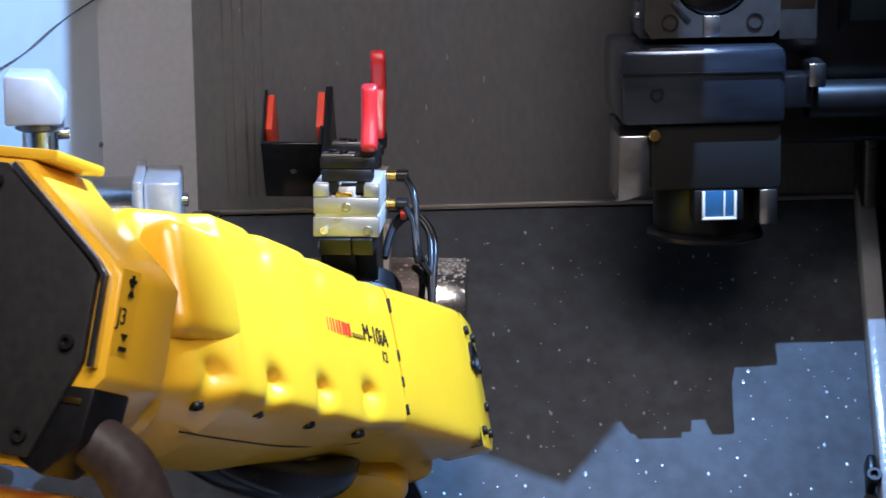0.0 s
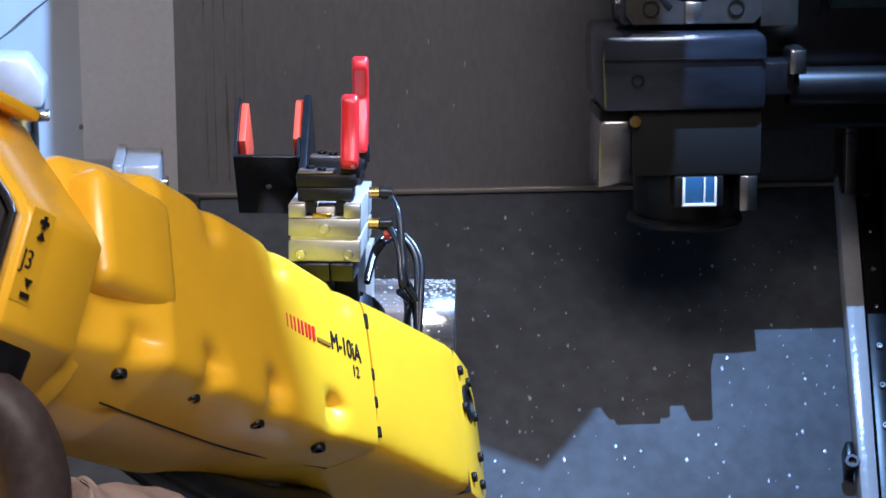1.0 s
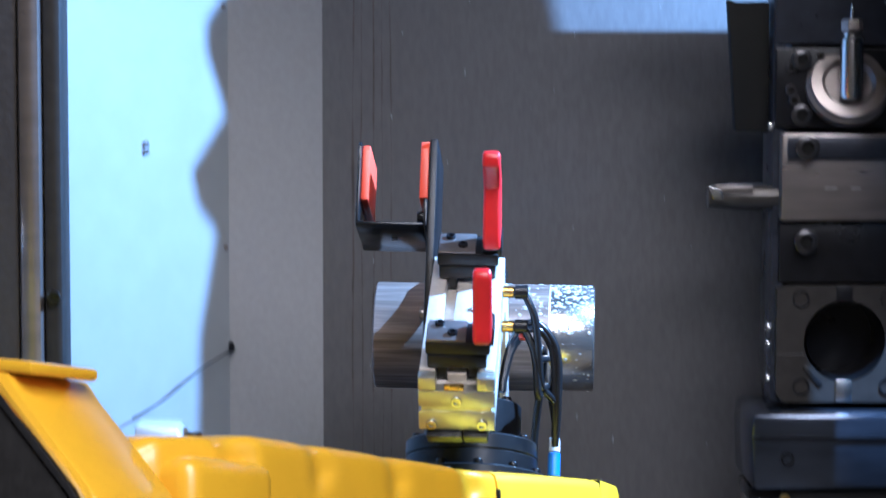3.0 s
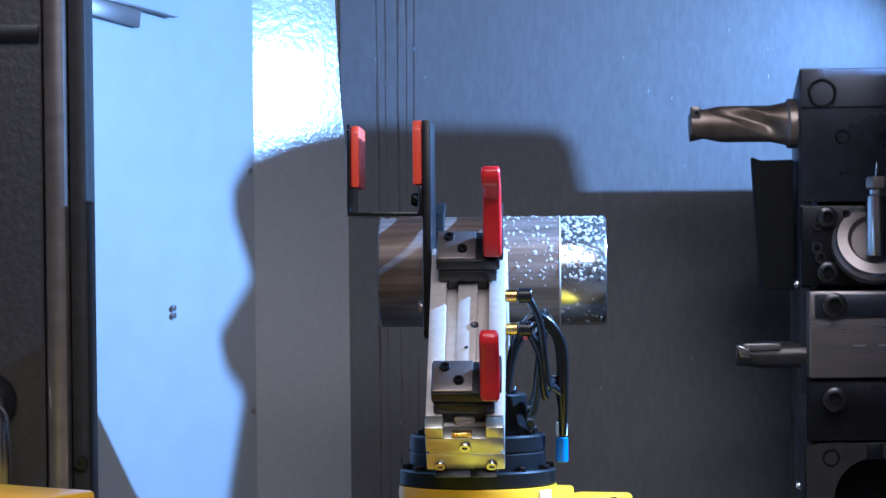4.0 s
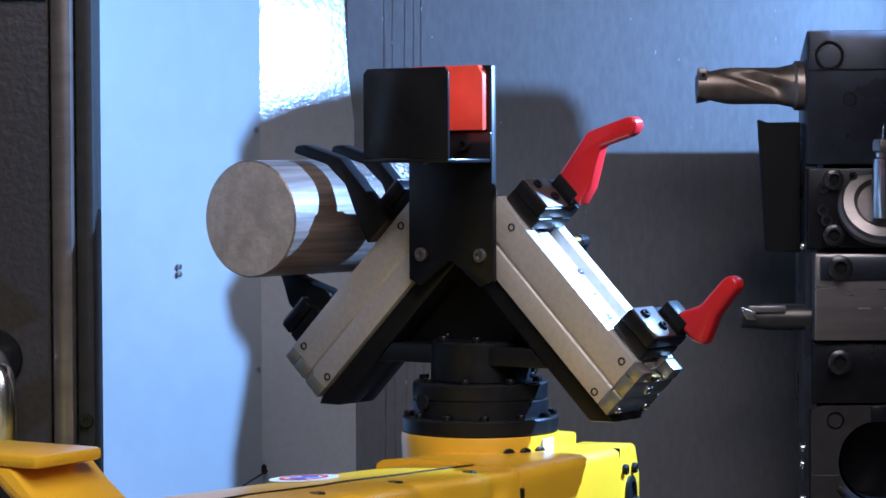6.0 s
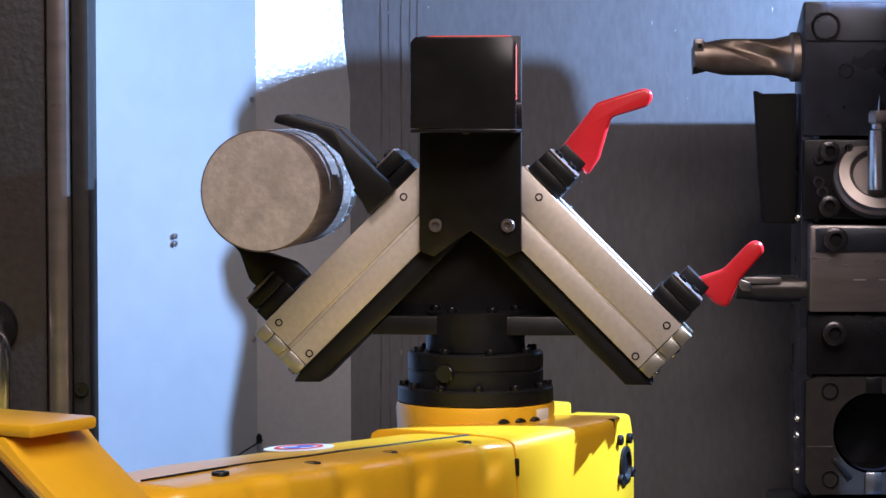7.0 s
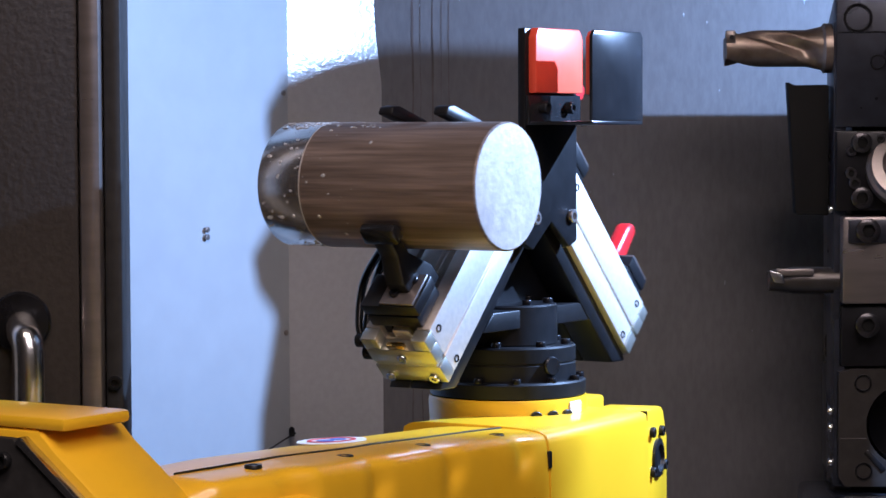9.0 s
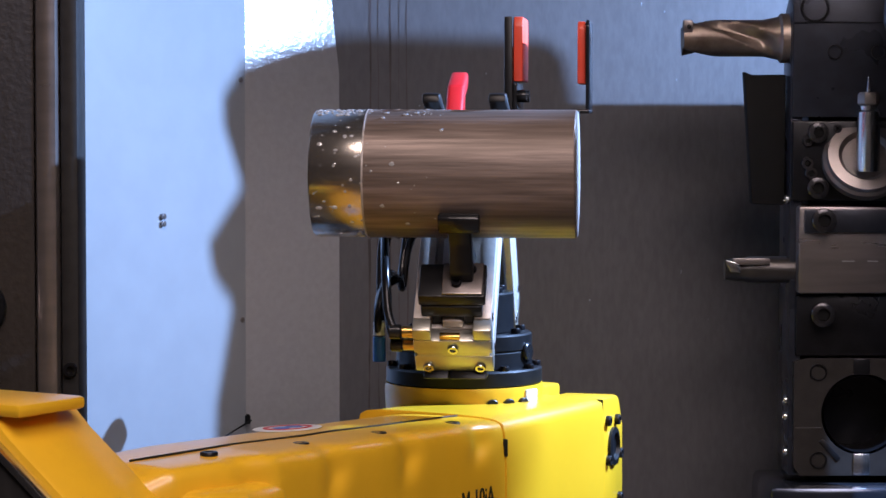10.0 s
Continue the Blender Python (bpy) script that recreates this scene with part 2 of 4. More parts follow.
part("blade", prism([(0.3996, 1.6531), (0.4153, 1.6587), (0.4312, 1.6623), (0.467, 1.6613), (0.4708, 1.6583), (0.4727, 1.6493), (0.4788, 1.46), (0.4777, 1.4089), (0.4461, 1.3427), (0.3802, 1.5304), (0.384, 1.5791), (0.3945, 1.6044), (0.3828, 1.606), (0.3793, 1.6121), (0.4002, 1.6298), (0.3892, 1.6396), (0.3893, 1.6454)], 0.135, 0.139, "y", 0.0004), STEEL_DARK, visor)
# added to keep the lamp off the turret's front
part("wing", box(0.466, 1.6, 0.1395, 0.1425, 1.495, 1.645, 0.0005), STEEL_DARK, visor)

# coolant drops and chips on the tray and the back sheet
rng = random.Random(11)
tray_dir = Vector((0, -0.458, -0.431)).normalized()
tray_up = Vector((0, -0.431, 0.458)).normalized()
splash = bmesh.new()
for k in range(420):
    s = rng.uniform(0.02, 0.60)
    p = Vector((rng.uniform(0.02, 0.62), 0.558, 0.881)) + tray_dir * s + tray_up * 0.0004
    r = rng.choice((0.0006, 0.0007, 0.0009, 0.0012, 0.0018)) * (0.7 + s)
    m = Matrix.Translation(p) @ Matrix.Rotation(radians(43), 4, "X") @ Matrix.Diagonal((rng.uniform(0.7, 1.3), rng.uniform(0.8, 2.2), 0.4, 1))
    bmesh.ops.create_icosphere(splash, subdivisions=1, radius=r, matrix=m)
for k in range(70):
    p = Vector((rng.uniform(-0.1, 0.6), 0.5595, rng.uniform(0.90, 1.75)))
    m = Matrix.Translation(p) @ Matrix.Diagonal((0.8, 0.3, rng.uniform(1, 4), 1))
    bmesh.ops.create_icosphere(splash, subdivisions=1, radius=rng.uniform(0.0005, 0.0012), matrix=m)
DROP = material("drying_coolant_drop", (0.30, 0.33, 0.37), 0.10, 0.2, 0.1, 50)
tagged(link("coolant_splash", splash, DROP), "scattered pale coolant drops on tray and back sheet", "coolant drops", kind="stuff")

# rusty run marks down the back sheet
RUST = material("rust_run", (0.060, 0.046, 0.044), 0.5, 0.2, 0.3, 30)
for x, wide in ((-0.088, 0.0028), (-0.079, 0.0014), (-0.066, 0.0034), (-0.057, 0.0016), (-0.048, 0.0018)):
    run = bmesh.new()
    last = None
    for k in range(130):
        z = 0.90 + 0.012 * k
        mid = x + 0.0022 * noise.noise((x * 90, 0, z * 5)) + 0.0006 * noise.noise((x * 90, 3, z * 40))
        w = max(0.0003, wide * (0.45 + 0.9 * noise.noise((x * 60, 7, z * 11)) + 0.4 * noise.noise((x * 60, 9, z * 45))))
        pair = [run.verts.new((mid - w / 2, 0.5594, z)), run.verts.new((mid + w / 2, 0.5594, z))]
        if last:
            run.faces.new((last[0], last[1], pair[1], pair[0]))
        last = pair
    solid = bmesh.ops.extrude_face_region(run, geom=run.faces[:])
    bmesh.ops.translate(run, verts=[v for v in solid["geom"] if isinstance(v, bmesh.types.BMVert)], vec=(0, 0.0010, 0))
    tagged(link("rust_streak", run, RUST), "wavy rusty run mark down the steel sheet", "stain", kind="structure")


def panel_screw(x, y, z, face):
    s = thing("panel_screw", "small dark screw head in the side panel", "screw", "panel screws", m=Matrix.Translation((x, y, z)) @ face)
    part("head", rod(0.0021, -0.002, 0.0012, n=16), STEEL_GREY, s)
    part("washer", lathe([(0.0029, -0.002), (0.0029, 0.0005), (0.0020, 0.0007)], n=18), STEEL_GREY, s)


slant = Matrix.Rotation(radians(-38), 4, "Z") @ Matrix.Rotation(radians(90), 4, "Y")
for x, y, z in ((-0.2905, 0.4025, 1.3445), (-0.2905, 0.4025, 1.3370), (-0.2200, 0.4985, 1.482), (-0.2190, 0.4995, 1.233), (-0.2175, 0.5015, 0.971)):
    panel_screw(x, y, z, slant)

# ---------------------------------------------------------------- the cabin's sliding door edge
door = thing("sliding_door", "dark brown-grey machine door with steel edge strip, standing open", "door", m=Matrix.Translation((0, 0, 0)))
part("leaf", box(-0.90, -0.358, -0.012, 0.03, 0.25, 2.6, 0.003), DOOR, door, "brown-grey enamelled door leaf")
part("edge_strip", box(-0.357, -0.338, -0.020, 0.035, 0.25, 2.6, 0.006), STEEL_GREY, door, "bright steel edge strip")
part("seal", box(-0.337, -0.3215, -0.012, 0.04, 0.25, 2.6, 0.004), BLACK_PAINT, door, "black rubber seal")
part("crossbar", box(-0.90, -0.36, -0.016, -0.0125, 1.585, 1.60, 0.001), STEEL_DARK, door, "thin dark horizontal joint")
part("handle", tube([(-0.408, -0.012, 1.284), (-0.401, -0.045, 1.278), (-0.394, -0.058, 1.250), (-0.398, -0.058, 1.10), (-0.406, -0.058, 0.95), (-0.408, -0.040, 0.925), (-0.41, -0.012, 0.92)], 0.0135, 18), STEEL, door, "bent polished steel tube handle")
part("handle_flange", rod(0.026, 0, 0.006, at_m(-0.408, -0.0125, 1.284, "-y")), STEEL_DARK, door)
part("screw", placed(cap_screw(0.006, 0.005), at_m(-0.329, -0.0125, 1.232, "-y")), STEEL_DARK, door)

# ---------------------------------------------------------------- chuck side
valve = thing("coolant_valve", "grey hexagonal block on a steel tube beside the chuck", "valve", m=Matrix.Translation((-0.262, 0.30, 1.035)))
part("block", prism([(-0.031, -0.004), (0.024, -0.004), (0.026, 0.018), (0.010, 0.043), (-0.030, 0.045)], -0.028, 0.028, "y", 0.003), material("light_grey_block", (0.55, 0.56, 0.60), 0.4, 0.3, 0.05, 60), valve, "light grey chamfered block")
part("stem", rod(0.0175, -0.30, -0.004, n=30), STEEL, valve, "bright steel stem")
part("collar", lathe([(0.021, -0.012), (0.024, -0.010), (0.024, -0.003), (0.021, -0.001)], n=30), STEEL_GREY, valve)
part("lock_bolt", placed(cap_screw(0.006, 0.012), at_m(0.018, -0.02, -0.013, "x")), STEEL, valve)

chuck = thing("chuck_guard", "steel chuck housing with clamped bright jaw plates", "chuck", m=Matrix.Translation((0, 0.40, 0.90)))
part("drum", lathe([(0.050, -0.32), (0.055, -0.315), (0.055, -0.180), (0.052, -0.177)], TO_X, 48), STEEL, chuck, "polished steel drum")
part("jaw_plate", box(-0.178, -0.168, -0.06, 0.06, -0.06, 0.061, 0.002), JAW_STEEL, chuck, "upright steel plate")
part("jaw", box(-0.168, -0.131, -0.05, 0.05, -0.055, 0.058, 0.004), JAW_STEEL, chuck, "grey ground steel jaw")
part("clamp_bolt", rod(0.007, -0.131, -0.124, TO_X @ Matrix.Translation((-0.036, -0.03, 0)), n=18), STEEL, chuck)
part("foot", box(-0.30, -0.14, -0.04, 0.10, -0.40, -0.05, 0.004), STEEL_DARK, chuck, "dark support under the chuck")
stop = thing("stop_block", "small black stop block on the tray edge", "block", m=Matrix.Translation((-0.108, 0.50, 0.878)))
part("block", prism([(-0.012, -0.27), (0.012, -0.27), (0.012, 0.014), (-0.006, 0.017), (-0.012, 0.010)], -0.02, 0.02, "y", 0.002), BLACK_PAINT, stop)
part("pad", box(-0.010, 0.010, -0.0235, -0.0205, -0.01, 0.008, 0.001), BLACK, stop)

clip = thing("panel_tab", "pale folded sheet tab with dark edge on the side panel", "tab", m=Matrix.Translation((-0.362, 0.317, 1.641)) @ Matrix.Rotation(radians(52), 4, "Z") @ Matrix.Rotation(radians(8), 4, "Y"))
part("dark_edge", box(-0.03, 0.066, -0.0075, 0.0, -0.010, 0.008, 0.001), STEEL_GREY, clip, "dark folded edge")
part("sheet", box(-0.03, 0.118, -0.0085, 0.0, 0.0105, 0.060, 0.0005), PANEL, clip)
part("stay", box(-0.03, 0.112, -0.0095, -0.0086, 0.0083, 0.0103, 0.0002), STEEL_GREY, clip)
wire = thing("copper_wire", "thin dark bent wire sticking out near the side panel", "wire", m=Matrix.Translation((-0.214, 0.498, 1.129)))
part("strand", tube([(0.004, -0.006, 0.0), (-0.03, -0.052, -0.018), (-0.062, -0.094, -0.042), (-0.09, -0.130, -0.056)], 0.0009, 8), BLACK, wire)
part("tip", lathe([(0.003, -0.004), (0.003, 0.004), (0.001, 0.006)], n=10), STEEL_DARK, wire)


# ---------------------------------------------------------------- the tool turret
turret = thing("tool_turret", "dark oiled steel tool turret with drill, boring bar and tool blocks", "turret", m=Matrix.Translation((0, 0.30, 0)))


def tool_bolt(x, z, r, parent=turret, y=0.0):
    # black plug stands in for the shade inside the bolt's recess
    part("socket", lathe([(r * 0.50, r * 0.25), (r * 0.50, r * 0.60), (0.0002, r * 0.60)], at_m(x, y, z, "-y"), 6), MATTE, parent)
    return part("bolt", placed(cap_screw(r, r * 0.9), at_m(x, y, z, "-y")), BOLT, parent)


def dark_hole(x, z, r, y=-0.0005, parent=turret):
    return part("screw_hole", lathe([(r * 1.25, 0.004), (r * 1.22, -0.0012), (r, -0.0012), (r * 0.92, 0.0036), (0.0002, 0.0036)], at_m(x, y, z, "y"), 24), STEEL_DARK, parent)


part("core", box(0.345, 0.95, 0.056, 0.24, 0.98, 1.480, 0.006), STEEL_DARK, turret, "dark turret body")
part("side_plate", box(0.3215, 0.333, 0.005, 0.053, 1.098, 1.545, 0.001), STEEL_BLUE, turret, "thin bright-edged side plate")
drill_block = part("drill_holder", prism([(0.0, 1.444), (0.055, 1.444), (0.055, 1.546), (0.008, 1.5725), (0.0, 1.5725)], 0.3225, 0.62, "x", 0.002), STEEL_BLUE, turret, "blue-black oiled drill holder")
part("upper_joint", box(0.3235, 0.62, -0.0015, 0.05, 1.5345, 1.5355, 0.0), STEEL_DARK, turret)
pin_block = part("nozzle_block", box(0.3225, 0.62, -0.003, 0.12, 1.364, 1.4405, 0.002), STEEL_DARK, turret, "black nozzle block")
boring_block = part("boring_bar_holder", prism([(0.3275, 1.275), (0.470, 1.275), (0.470, 1.359), (0.3275, 1.359)], -0.012, 0.12, "y", 0.003), STEEL_GREY, turret, "grey ground boring bar holder")
part("holder_rib", box(0.333, 0.465, -0.0165, -0.0118, 1.334, 1.356, 0.001), STEEL_BLUE, turret)
part("lower_block", prism([(0.3275, 1.214), (0.462, 1.214), (0.470, 1.228), (0.470, 1.273), (0.3275, 1.273)], 0.0, 0.12, "y", 0.002), STEEL_DARK, turret, "black lower tool block")


for z0, z1 in ((1.207, 1.278), (1.283, 1.354)):
    part("way_cover", box(0.4712, 0.496, 0.020, 0.055, z0, z1, 0.002), JAW_STEEL, turret, "bright steel way cover")
carriage = part("carriage_plate", box(0.4592, 0.497, 0.006, 0.055, 1.093, 1.204, 0.002), BROWN_STEEL, turret, "brown-grey steel carriage plate")
part("plate_ridge", box(0.4595, 0.4965, -0.004, 0.0058, 1.144, 1.155, 0.001), STEEL_GREY, carriage)
part("plate_bolt", placed(cap_screw(0.0068, 0.005), at_m(0.472, 0.006, 1.181, "-y")), BOLT, carriage)


def bored_block(x0, x1, z0, z1, cx, cz, r, y0, y1):
    """A block with a round bore through its front."""
    n = 48
    bm = bmesh.new()
    ring = [(cx + r * math.cos(2 * math.pi * k / n), cz + r * math.sin(2 * math.pi * k / n)) for k in range(n)]
    outer = []
    for x, z in ring:
        dx, dz = x - cx, z - cz
        s = min(((x1 - cx) if dx > 0 else (cx - x0)) / max(abs(dx), 1e-9), ((z1 - cz) if dz > 0 else (cz - z0)) / max(abs(dz), 1e-9))
        outer.append((cx + dx * s, cz + dz * s))
    rows = [[bm.verts.new((x, y, z)) for x, z in loop] for loop, y in ((outer, y1), (outer, y0), (ring, y0), (ring, y1 - 0.005))]
    for a, b in zip(rows, rows[1:]):
        for k in range(n):
            bm.faces.new((a[k], a[(k + 1) % n], b[(k + 1) % n], b[k]))
    bm.faces.new(rows[-1])
    return bm


bore = part("bore_block", bored_block(0.3255, 0.4585, 1.0985, 1.212, 0.3915, 1.158, 0.0395, -0.004, 0.11), BROWN_STEEL, turret, "brown-grey steel block with a round bore", angle=30)
part("bore_sleeve", lathe([(0.0392, 0.0), (0.0392, 0.09), (0.0368, 0.09), (0.0368, 0.0)], at_m(0.3915, -0.0035, 1.158, "y"), 48, closed=False), STEEL_DARK, bore, "bright bore sleeve")
part("bore_bottom", rod(0.0355, 0, 0.004, at_m(0.3915, 0.088, 1.158, "y"), 36), MATTE, bore)
part("slot_key", box(0.383, 0.399, -0.0062, 0.0, 1.099, 1.120, 0.001), STEEL, bore, "bright clamp slot")
part("slot_top", box(0.383, 0.399, -0.0048, 0.0, 1.196, 1.2118, 0.0008), STEEL_DARK, bore)
part("oil_groove", box(-0.013, 0.013, -0.0052, 0.0, -0.0028, 0.0028, 0.0008, Matrix.Translation((0.3605, 0, 1.1235)) @ Matrix.Rotation(radians(48), 4, "Y")), BLACK, bore)
part("level_line", box(0.3265, 0.352, -0.0046, 0, 1.1445, 1.1455, 0), STEEL, bore)
for x, z in ((0.3490, 1.1985), (0.3497, 1.1135), (0.4335, 1.1138), (0.4335, 1.1985)):
    dark_hole(x, z, 0.0068, -0.0045, bore)
for x, z, r in ((0.3510, 1.3455, 0.0118), (0.3525, 1.2545, 0.0118), (0.4520, 1.3455, 0.0118), (0.4520, 1.2545, 0.0118)):
    tool_bolt(x, z, r, y=-0.012 if z > 1.3 else -0.001)
for x, z, r in ((0.3465, 1.3765, 0.0105), (0.3465, 1.4295, 0.0098), (0.3370, 1.4215, 0.0052), (0.3365, 1.4000, 0.0060), (0.3655, 1.4330, 0.0040), (0.3400, 1.3905, 0.0062)):
    tool_bolt(x, z, r, y=-0.003)
dark_hole(0.3435, 1.5485, 0.0115)
dark_hole(0.3630, 1.5065, 0.0060)
dark_hole(0.4050, 1.5065, 0.0060)
for z in (1.345, 1.285, 1.134, 1.150, 1.100):
    part("edge_bolt", placed(cap_screw(0.0045, 0.004), at_m(0.3215, 0.012, z + 0.02, "-x")), STEEL, turret)

# the nozzle: flange ring, hexagon and needle
tip_m = Matrix.Translation((0.3905, -0.012, 1.405)) @ Matrix.Rotation(radians(62), 4, "X")
nozzle = part("flange_ring", lathe([(0.040, -0.010), (0.040, -0.002), (0.037, 0.0), (0.036, 0.0055), (0.026, 0.0065), (0.022, 0.002), (0.0002, 0.002)], tip_m, 48), STEEL_GREY, turret, "bright steel flange ring")
pin_m = Matrix.Translation((0.3905, -0.030, 1.405))
part("pin", lathe([(0.0105, -0.012), (0.0115, -0.006), (0.0110, 0.030), (0.0105, 0.044), (0.0085, 0.046), (0.0085, 0.050), (0.0002, 0.050)], pin_m, 28), STEEL, nozzle, "polished steel pin")
part("hexagon_nut", lathe([(0.008, 0.050), (0.0105, 0.052), (0.0105, 0.060), (0.0085, 0.063), (0.0002, 0.063)], pin_m, 6), STEEL_GREY, nozzle)
part("needle", lathe([(0.0022, 0.062), (0.0016, 0.070), (0.0002, 0.078)], pin_m, 12), STEEL, nozzle)


def drill_mesh(length, r):
    """A twist drill along z: two flutes, a flared shank at the root."""
    bm = bmesh.new()
    n, m = 48, 46
    rings = []
    for i in range(m + 1):
        h = i / m
        twist = 2.2 * h
        flare = 1 + 0.32 * max(0, (0.25 - h) / 0.25) ** 1.0 if h < 0.25 else 1.0
        if h < 0.10:
            flare = 1.35
        ring = []
        for k in range(n):
            a = 2 * math.pi * k / n
            d = abs(((a - twist * 1.3 + math.pi / 2) % math.pi) - math.pi / 2)
            cut = 0.48 * max(0, 1 - (d / 0.62) ** 2) * min(1, max(0, (h - 0.12) / 0.16))
            ring.append(bm.verts.new((r * flare * (1 - cut) * math.cos(a), r * flare * (1 - cut) * math.sin(a), h * length)))
        rings.append(ring)
    for a, b in zip(rings, rings[1:]):
        for k in range(n):
            bm.faces.new((a[k], a[(k + 1) % n], b[(k + 1) % n], b[k]))
    bm.faces.new(rings[0][::-1])
    bm.faces.new(rings[-1])
    return bm


to_minus_x = Matrix.Rotation(radians(-90), 4, "Y")
drill = part("drill", placed(drill_mesh(0.104, 0.0178), Matrix.Translation((0.3235, 0.03, 1.5205)) @ to_minus_x @ Matrix.Rotation(radians(35), 4, "Z")), CARBIDE, turret, "bronze-coated twist drill")
part("insert", box(0.2185, 0.228, 0.012, 0.0155, 1.5255, 1.5375, 0.001), STEEL_GREY, drill, "grey carbide insert")
part("insert_screw", rod(0.0022, 0, 0.002, at_m(0.224, 0.0122, 1.531, "-y"), 12), BLACK, drill)
bar = part("boring_bar", placed(lathe([(0.013, 0), (0.013, 0.045), (0.0115, 0.050), (0.0100, 0.068)], n=32), Matrix.Translation((0.328, 0.015, 1.2965)) @ to_minus_x), BROWN_STEEL, turret, "bronze-grey boring bar")
part("bar_insert", prism([(0.2585, 1.3075), (0.272, 1.3035), (0.274, 1.2945), (0.2635, 1.2955)], -0.002, 0.006, "y", 0.0006), STEEL, bar, "bright triangular insert")
part("bar_flat", box(0.266, 0.302, -0.0005, 0.006, 1.302, 1.3085, 0.001), STEEL_GREY, bar)
part("wiper_plate", prism([(0.2800, 1.4885), (0.2870, 1.4850), (0.3205, 1.4855), (0.3205, 1.3585), (0.2880, 1.3595)], 0.03, 0.05, "y", 0.002), MATTE, turret, "black rubber wiper plate")
# engraved marks on the boring bar holder: illegible bars
for x, w, z in ((0.3755, 0.012, 1.3058), (0.399, 0.010, 1.3058)):
    part("engraved_mark", box(x - w / 2, x + w / 2, -0.0126, -0.0118, z, z + 0.0011, 0), JAW_STEEL, boring_block)

# the lower tool holder, seen when the camera looks down
low = thing("lower_tool_holder", "blue-grey rounded tool holder with black body under the turret", "tool holder", m=Matrix.Translation((0, 0.30, 0)))
part("saddle", prism([(0.30, 1.0165), (0.4605, 1.0165), (0.4605, 1.080), (0.4585, 1.091), (0.30, 1.091), (0.298, 1.07)], -0.03, 0.10, "y", 0.006), SADDLE, low, "blue-grey oiled steel saddle")
part("saddle_edge", box(0.300, 0.460, -0.0325, -0.0305, 1.067, 1.0685, 0.0), STEEL_DARK, low)
dark_hole(0.3335, 1.0475, 0.0052, -0.0325, low)
part("body", box(0.3315, 0.4575, -0.022, 0.10, 0.951, 1.016, 0.003), MATTE, low, "black body")
part("cheek", prism([(0.2985, 0.938), (0.331, 0.945), (0.331, 1.004), (0.300, 1.004)], -0.01, 0.06, "y", 0.002), STEEL, low, "bright wet steel cheek")
part("cheek_top", box(0.2985, 0.3315, -0.012, 0.06, 1.0045, 1.0160, 0.002), STEEL_DARK, low)
part("fitting", rod(0.0055, 0, 0.006, at_m(0.3325, -0.022, 1.0065, "-y"), 14), BRASS, low, "brass fitting")
part("cup", lathe([(0.047, 0.0), (0.053, 0.008), (0.053, 0.05), (0.050, 0.0555)], Matrix.Translation((0.396, 0.052, 0.8955)), 40), BLACK, low, "black round cup")
part("cup_rim", lathe([(0.055, -0.003), (0.059, -0.001), (0.059, 0.003), (0.053, 0.006)], Matrix.Translation((0.396, 0.052, 0.893)), 40), STEEL_DARK, low)
part("sight_housing", box(0.372, 0.421, -0.0222, 0.010, 0.9195, 0.9508, 0.002), BLACK, low)
glass = part("sight_frame", joined(box(0.3795, 0.4135, -0.027, -0.0225, 0.9215, 0.9240, 0.0006), box(0.3795, 0.3822, -0.027, -0.0225, 0.9243, 0.9500, 0.0006), box(0.4108, 0.4135, -0.027, -0.0225, 0.9243, 0.9500, 0.0006)), WHITE, low, "white sight glass frame")
part("sight_glass", box(0.3825, 0.4105, -0.0246, -0.0223, 0.9243, 0.9500, 0.0004), material("blue_sight_glass", (0.03, 0.10, 0.20), 0.08, 0, 0.1, 30), glass, "blue sight glass")
part("sight_bar", box(0.4005, 0.4022, -0.0266, -0.0248, 0.9243, 0.9500, 0.0003), WHITE, glass)
part("steel_lug", box(0.4365, 0.4545, -0.024, 0.03, 0.915, 0.9505, 0.002), STEEL, low, "bright wet lug")
part("arm", box(0.4610, 0.492, -0.005, 0.06, 1.026, 1.060, 0.003), STEEL_DARK, low)
part("drive_rod", rod(0.019, 0.492, 0.85, Matrix.Translation((0, 0.035, 1.0290)) @ TO_X, 28), BLACK, low, "glossy black drive rod")
part("rod_clamp", box(0.486, 0.503, -0.012, 0.03, 1.048, 1.072, 0.002), STEEL, low)
cover = thing("bellows_cover", "dark blue-green curved sheet cover over the turret slide", "cover", m=Matrix.Translation((0, 0, 0)))
part("shell", lathe([(0.10, 0.535), (0.105, 0.54), (0.105, 0.95), (0.1, 0.955)], Matrix.Translation((0, 0.45, 1.150)) @ TO_X, 48), material("dark_teal_sheet", (0.03, 0.05, 0.058), 0.3, 0.4, 0.15, 40), cover)
part("lip", lathe([(0.108, 0.528), (0.110, 0.530), (0.110, 0.5365), (0.106, 0.538)], Matrix.Translation((0, 0.45, 1.150)) @ TO_X, 48), STEEL_DARK, cover)

rail = thing("guide_rail", "pale grey sloping steel guide rail with row of screws", "rail", m=Matrix.Translation((0.604, 0.530, 0.860)) @ Matrix.Rotation(radians(43.3), 4, "X") @ Matrix.Rotation(radians(-4.8), 4, "Z"))
part("strip", prism([(-0.014, 0.03), (-0.008, 0.045), (0.006, 0.045), (0.006, -0.60), (-0.010, -0.60), (-0.014, -0.10)], -0.01, 0.022, "z", 0.002), PANEL_GREY, rail, "pale grey painted strip")
part("back_strip", box(0.010, 0.030, -0.60, 0.04, -0.01, 0.012, 0.001), STEEL_DARK, rail, "dark slotted strip")
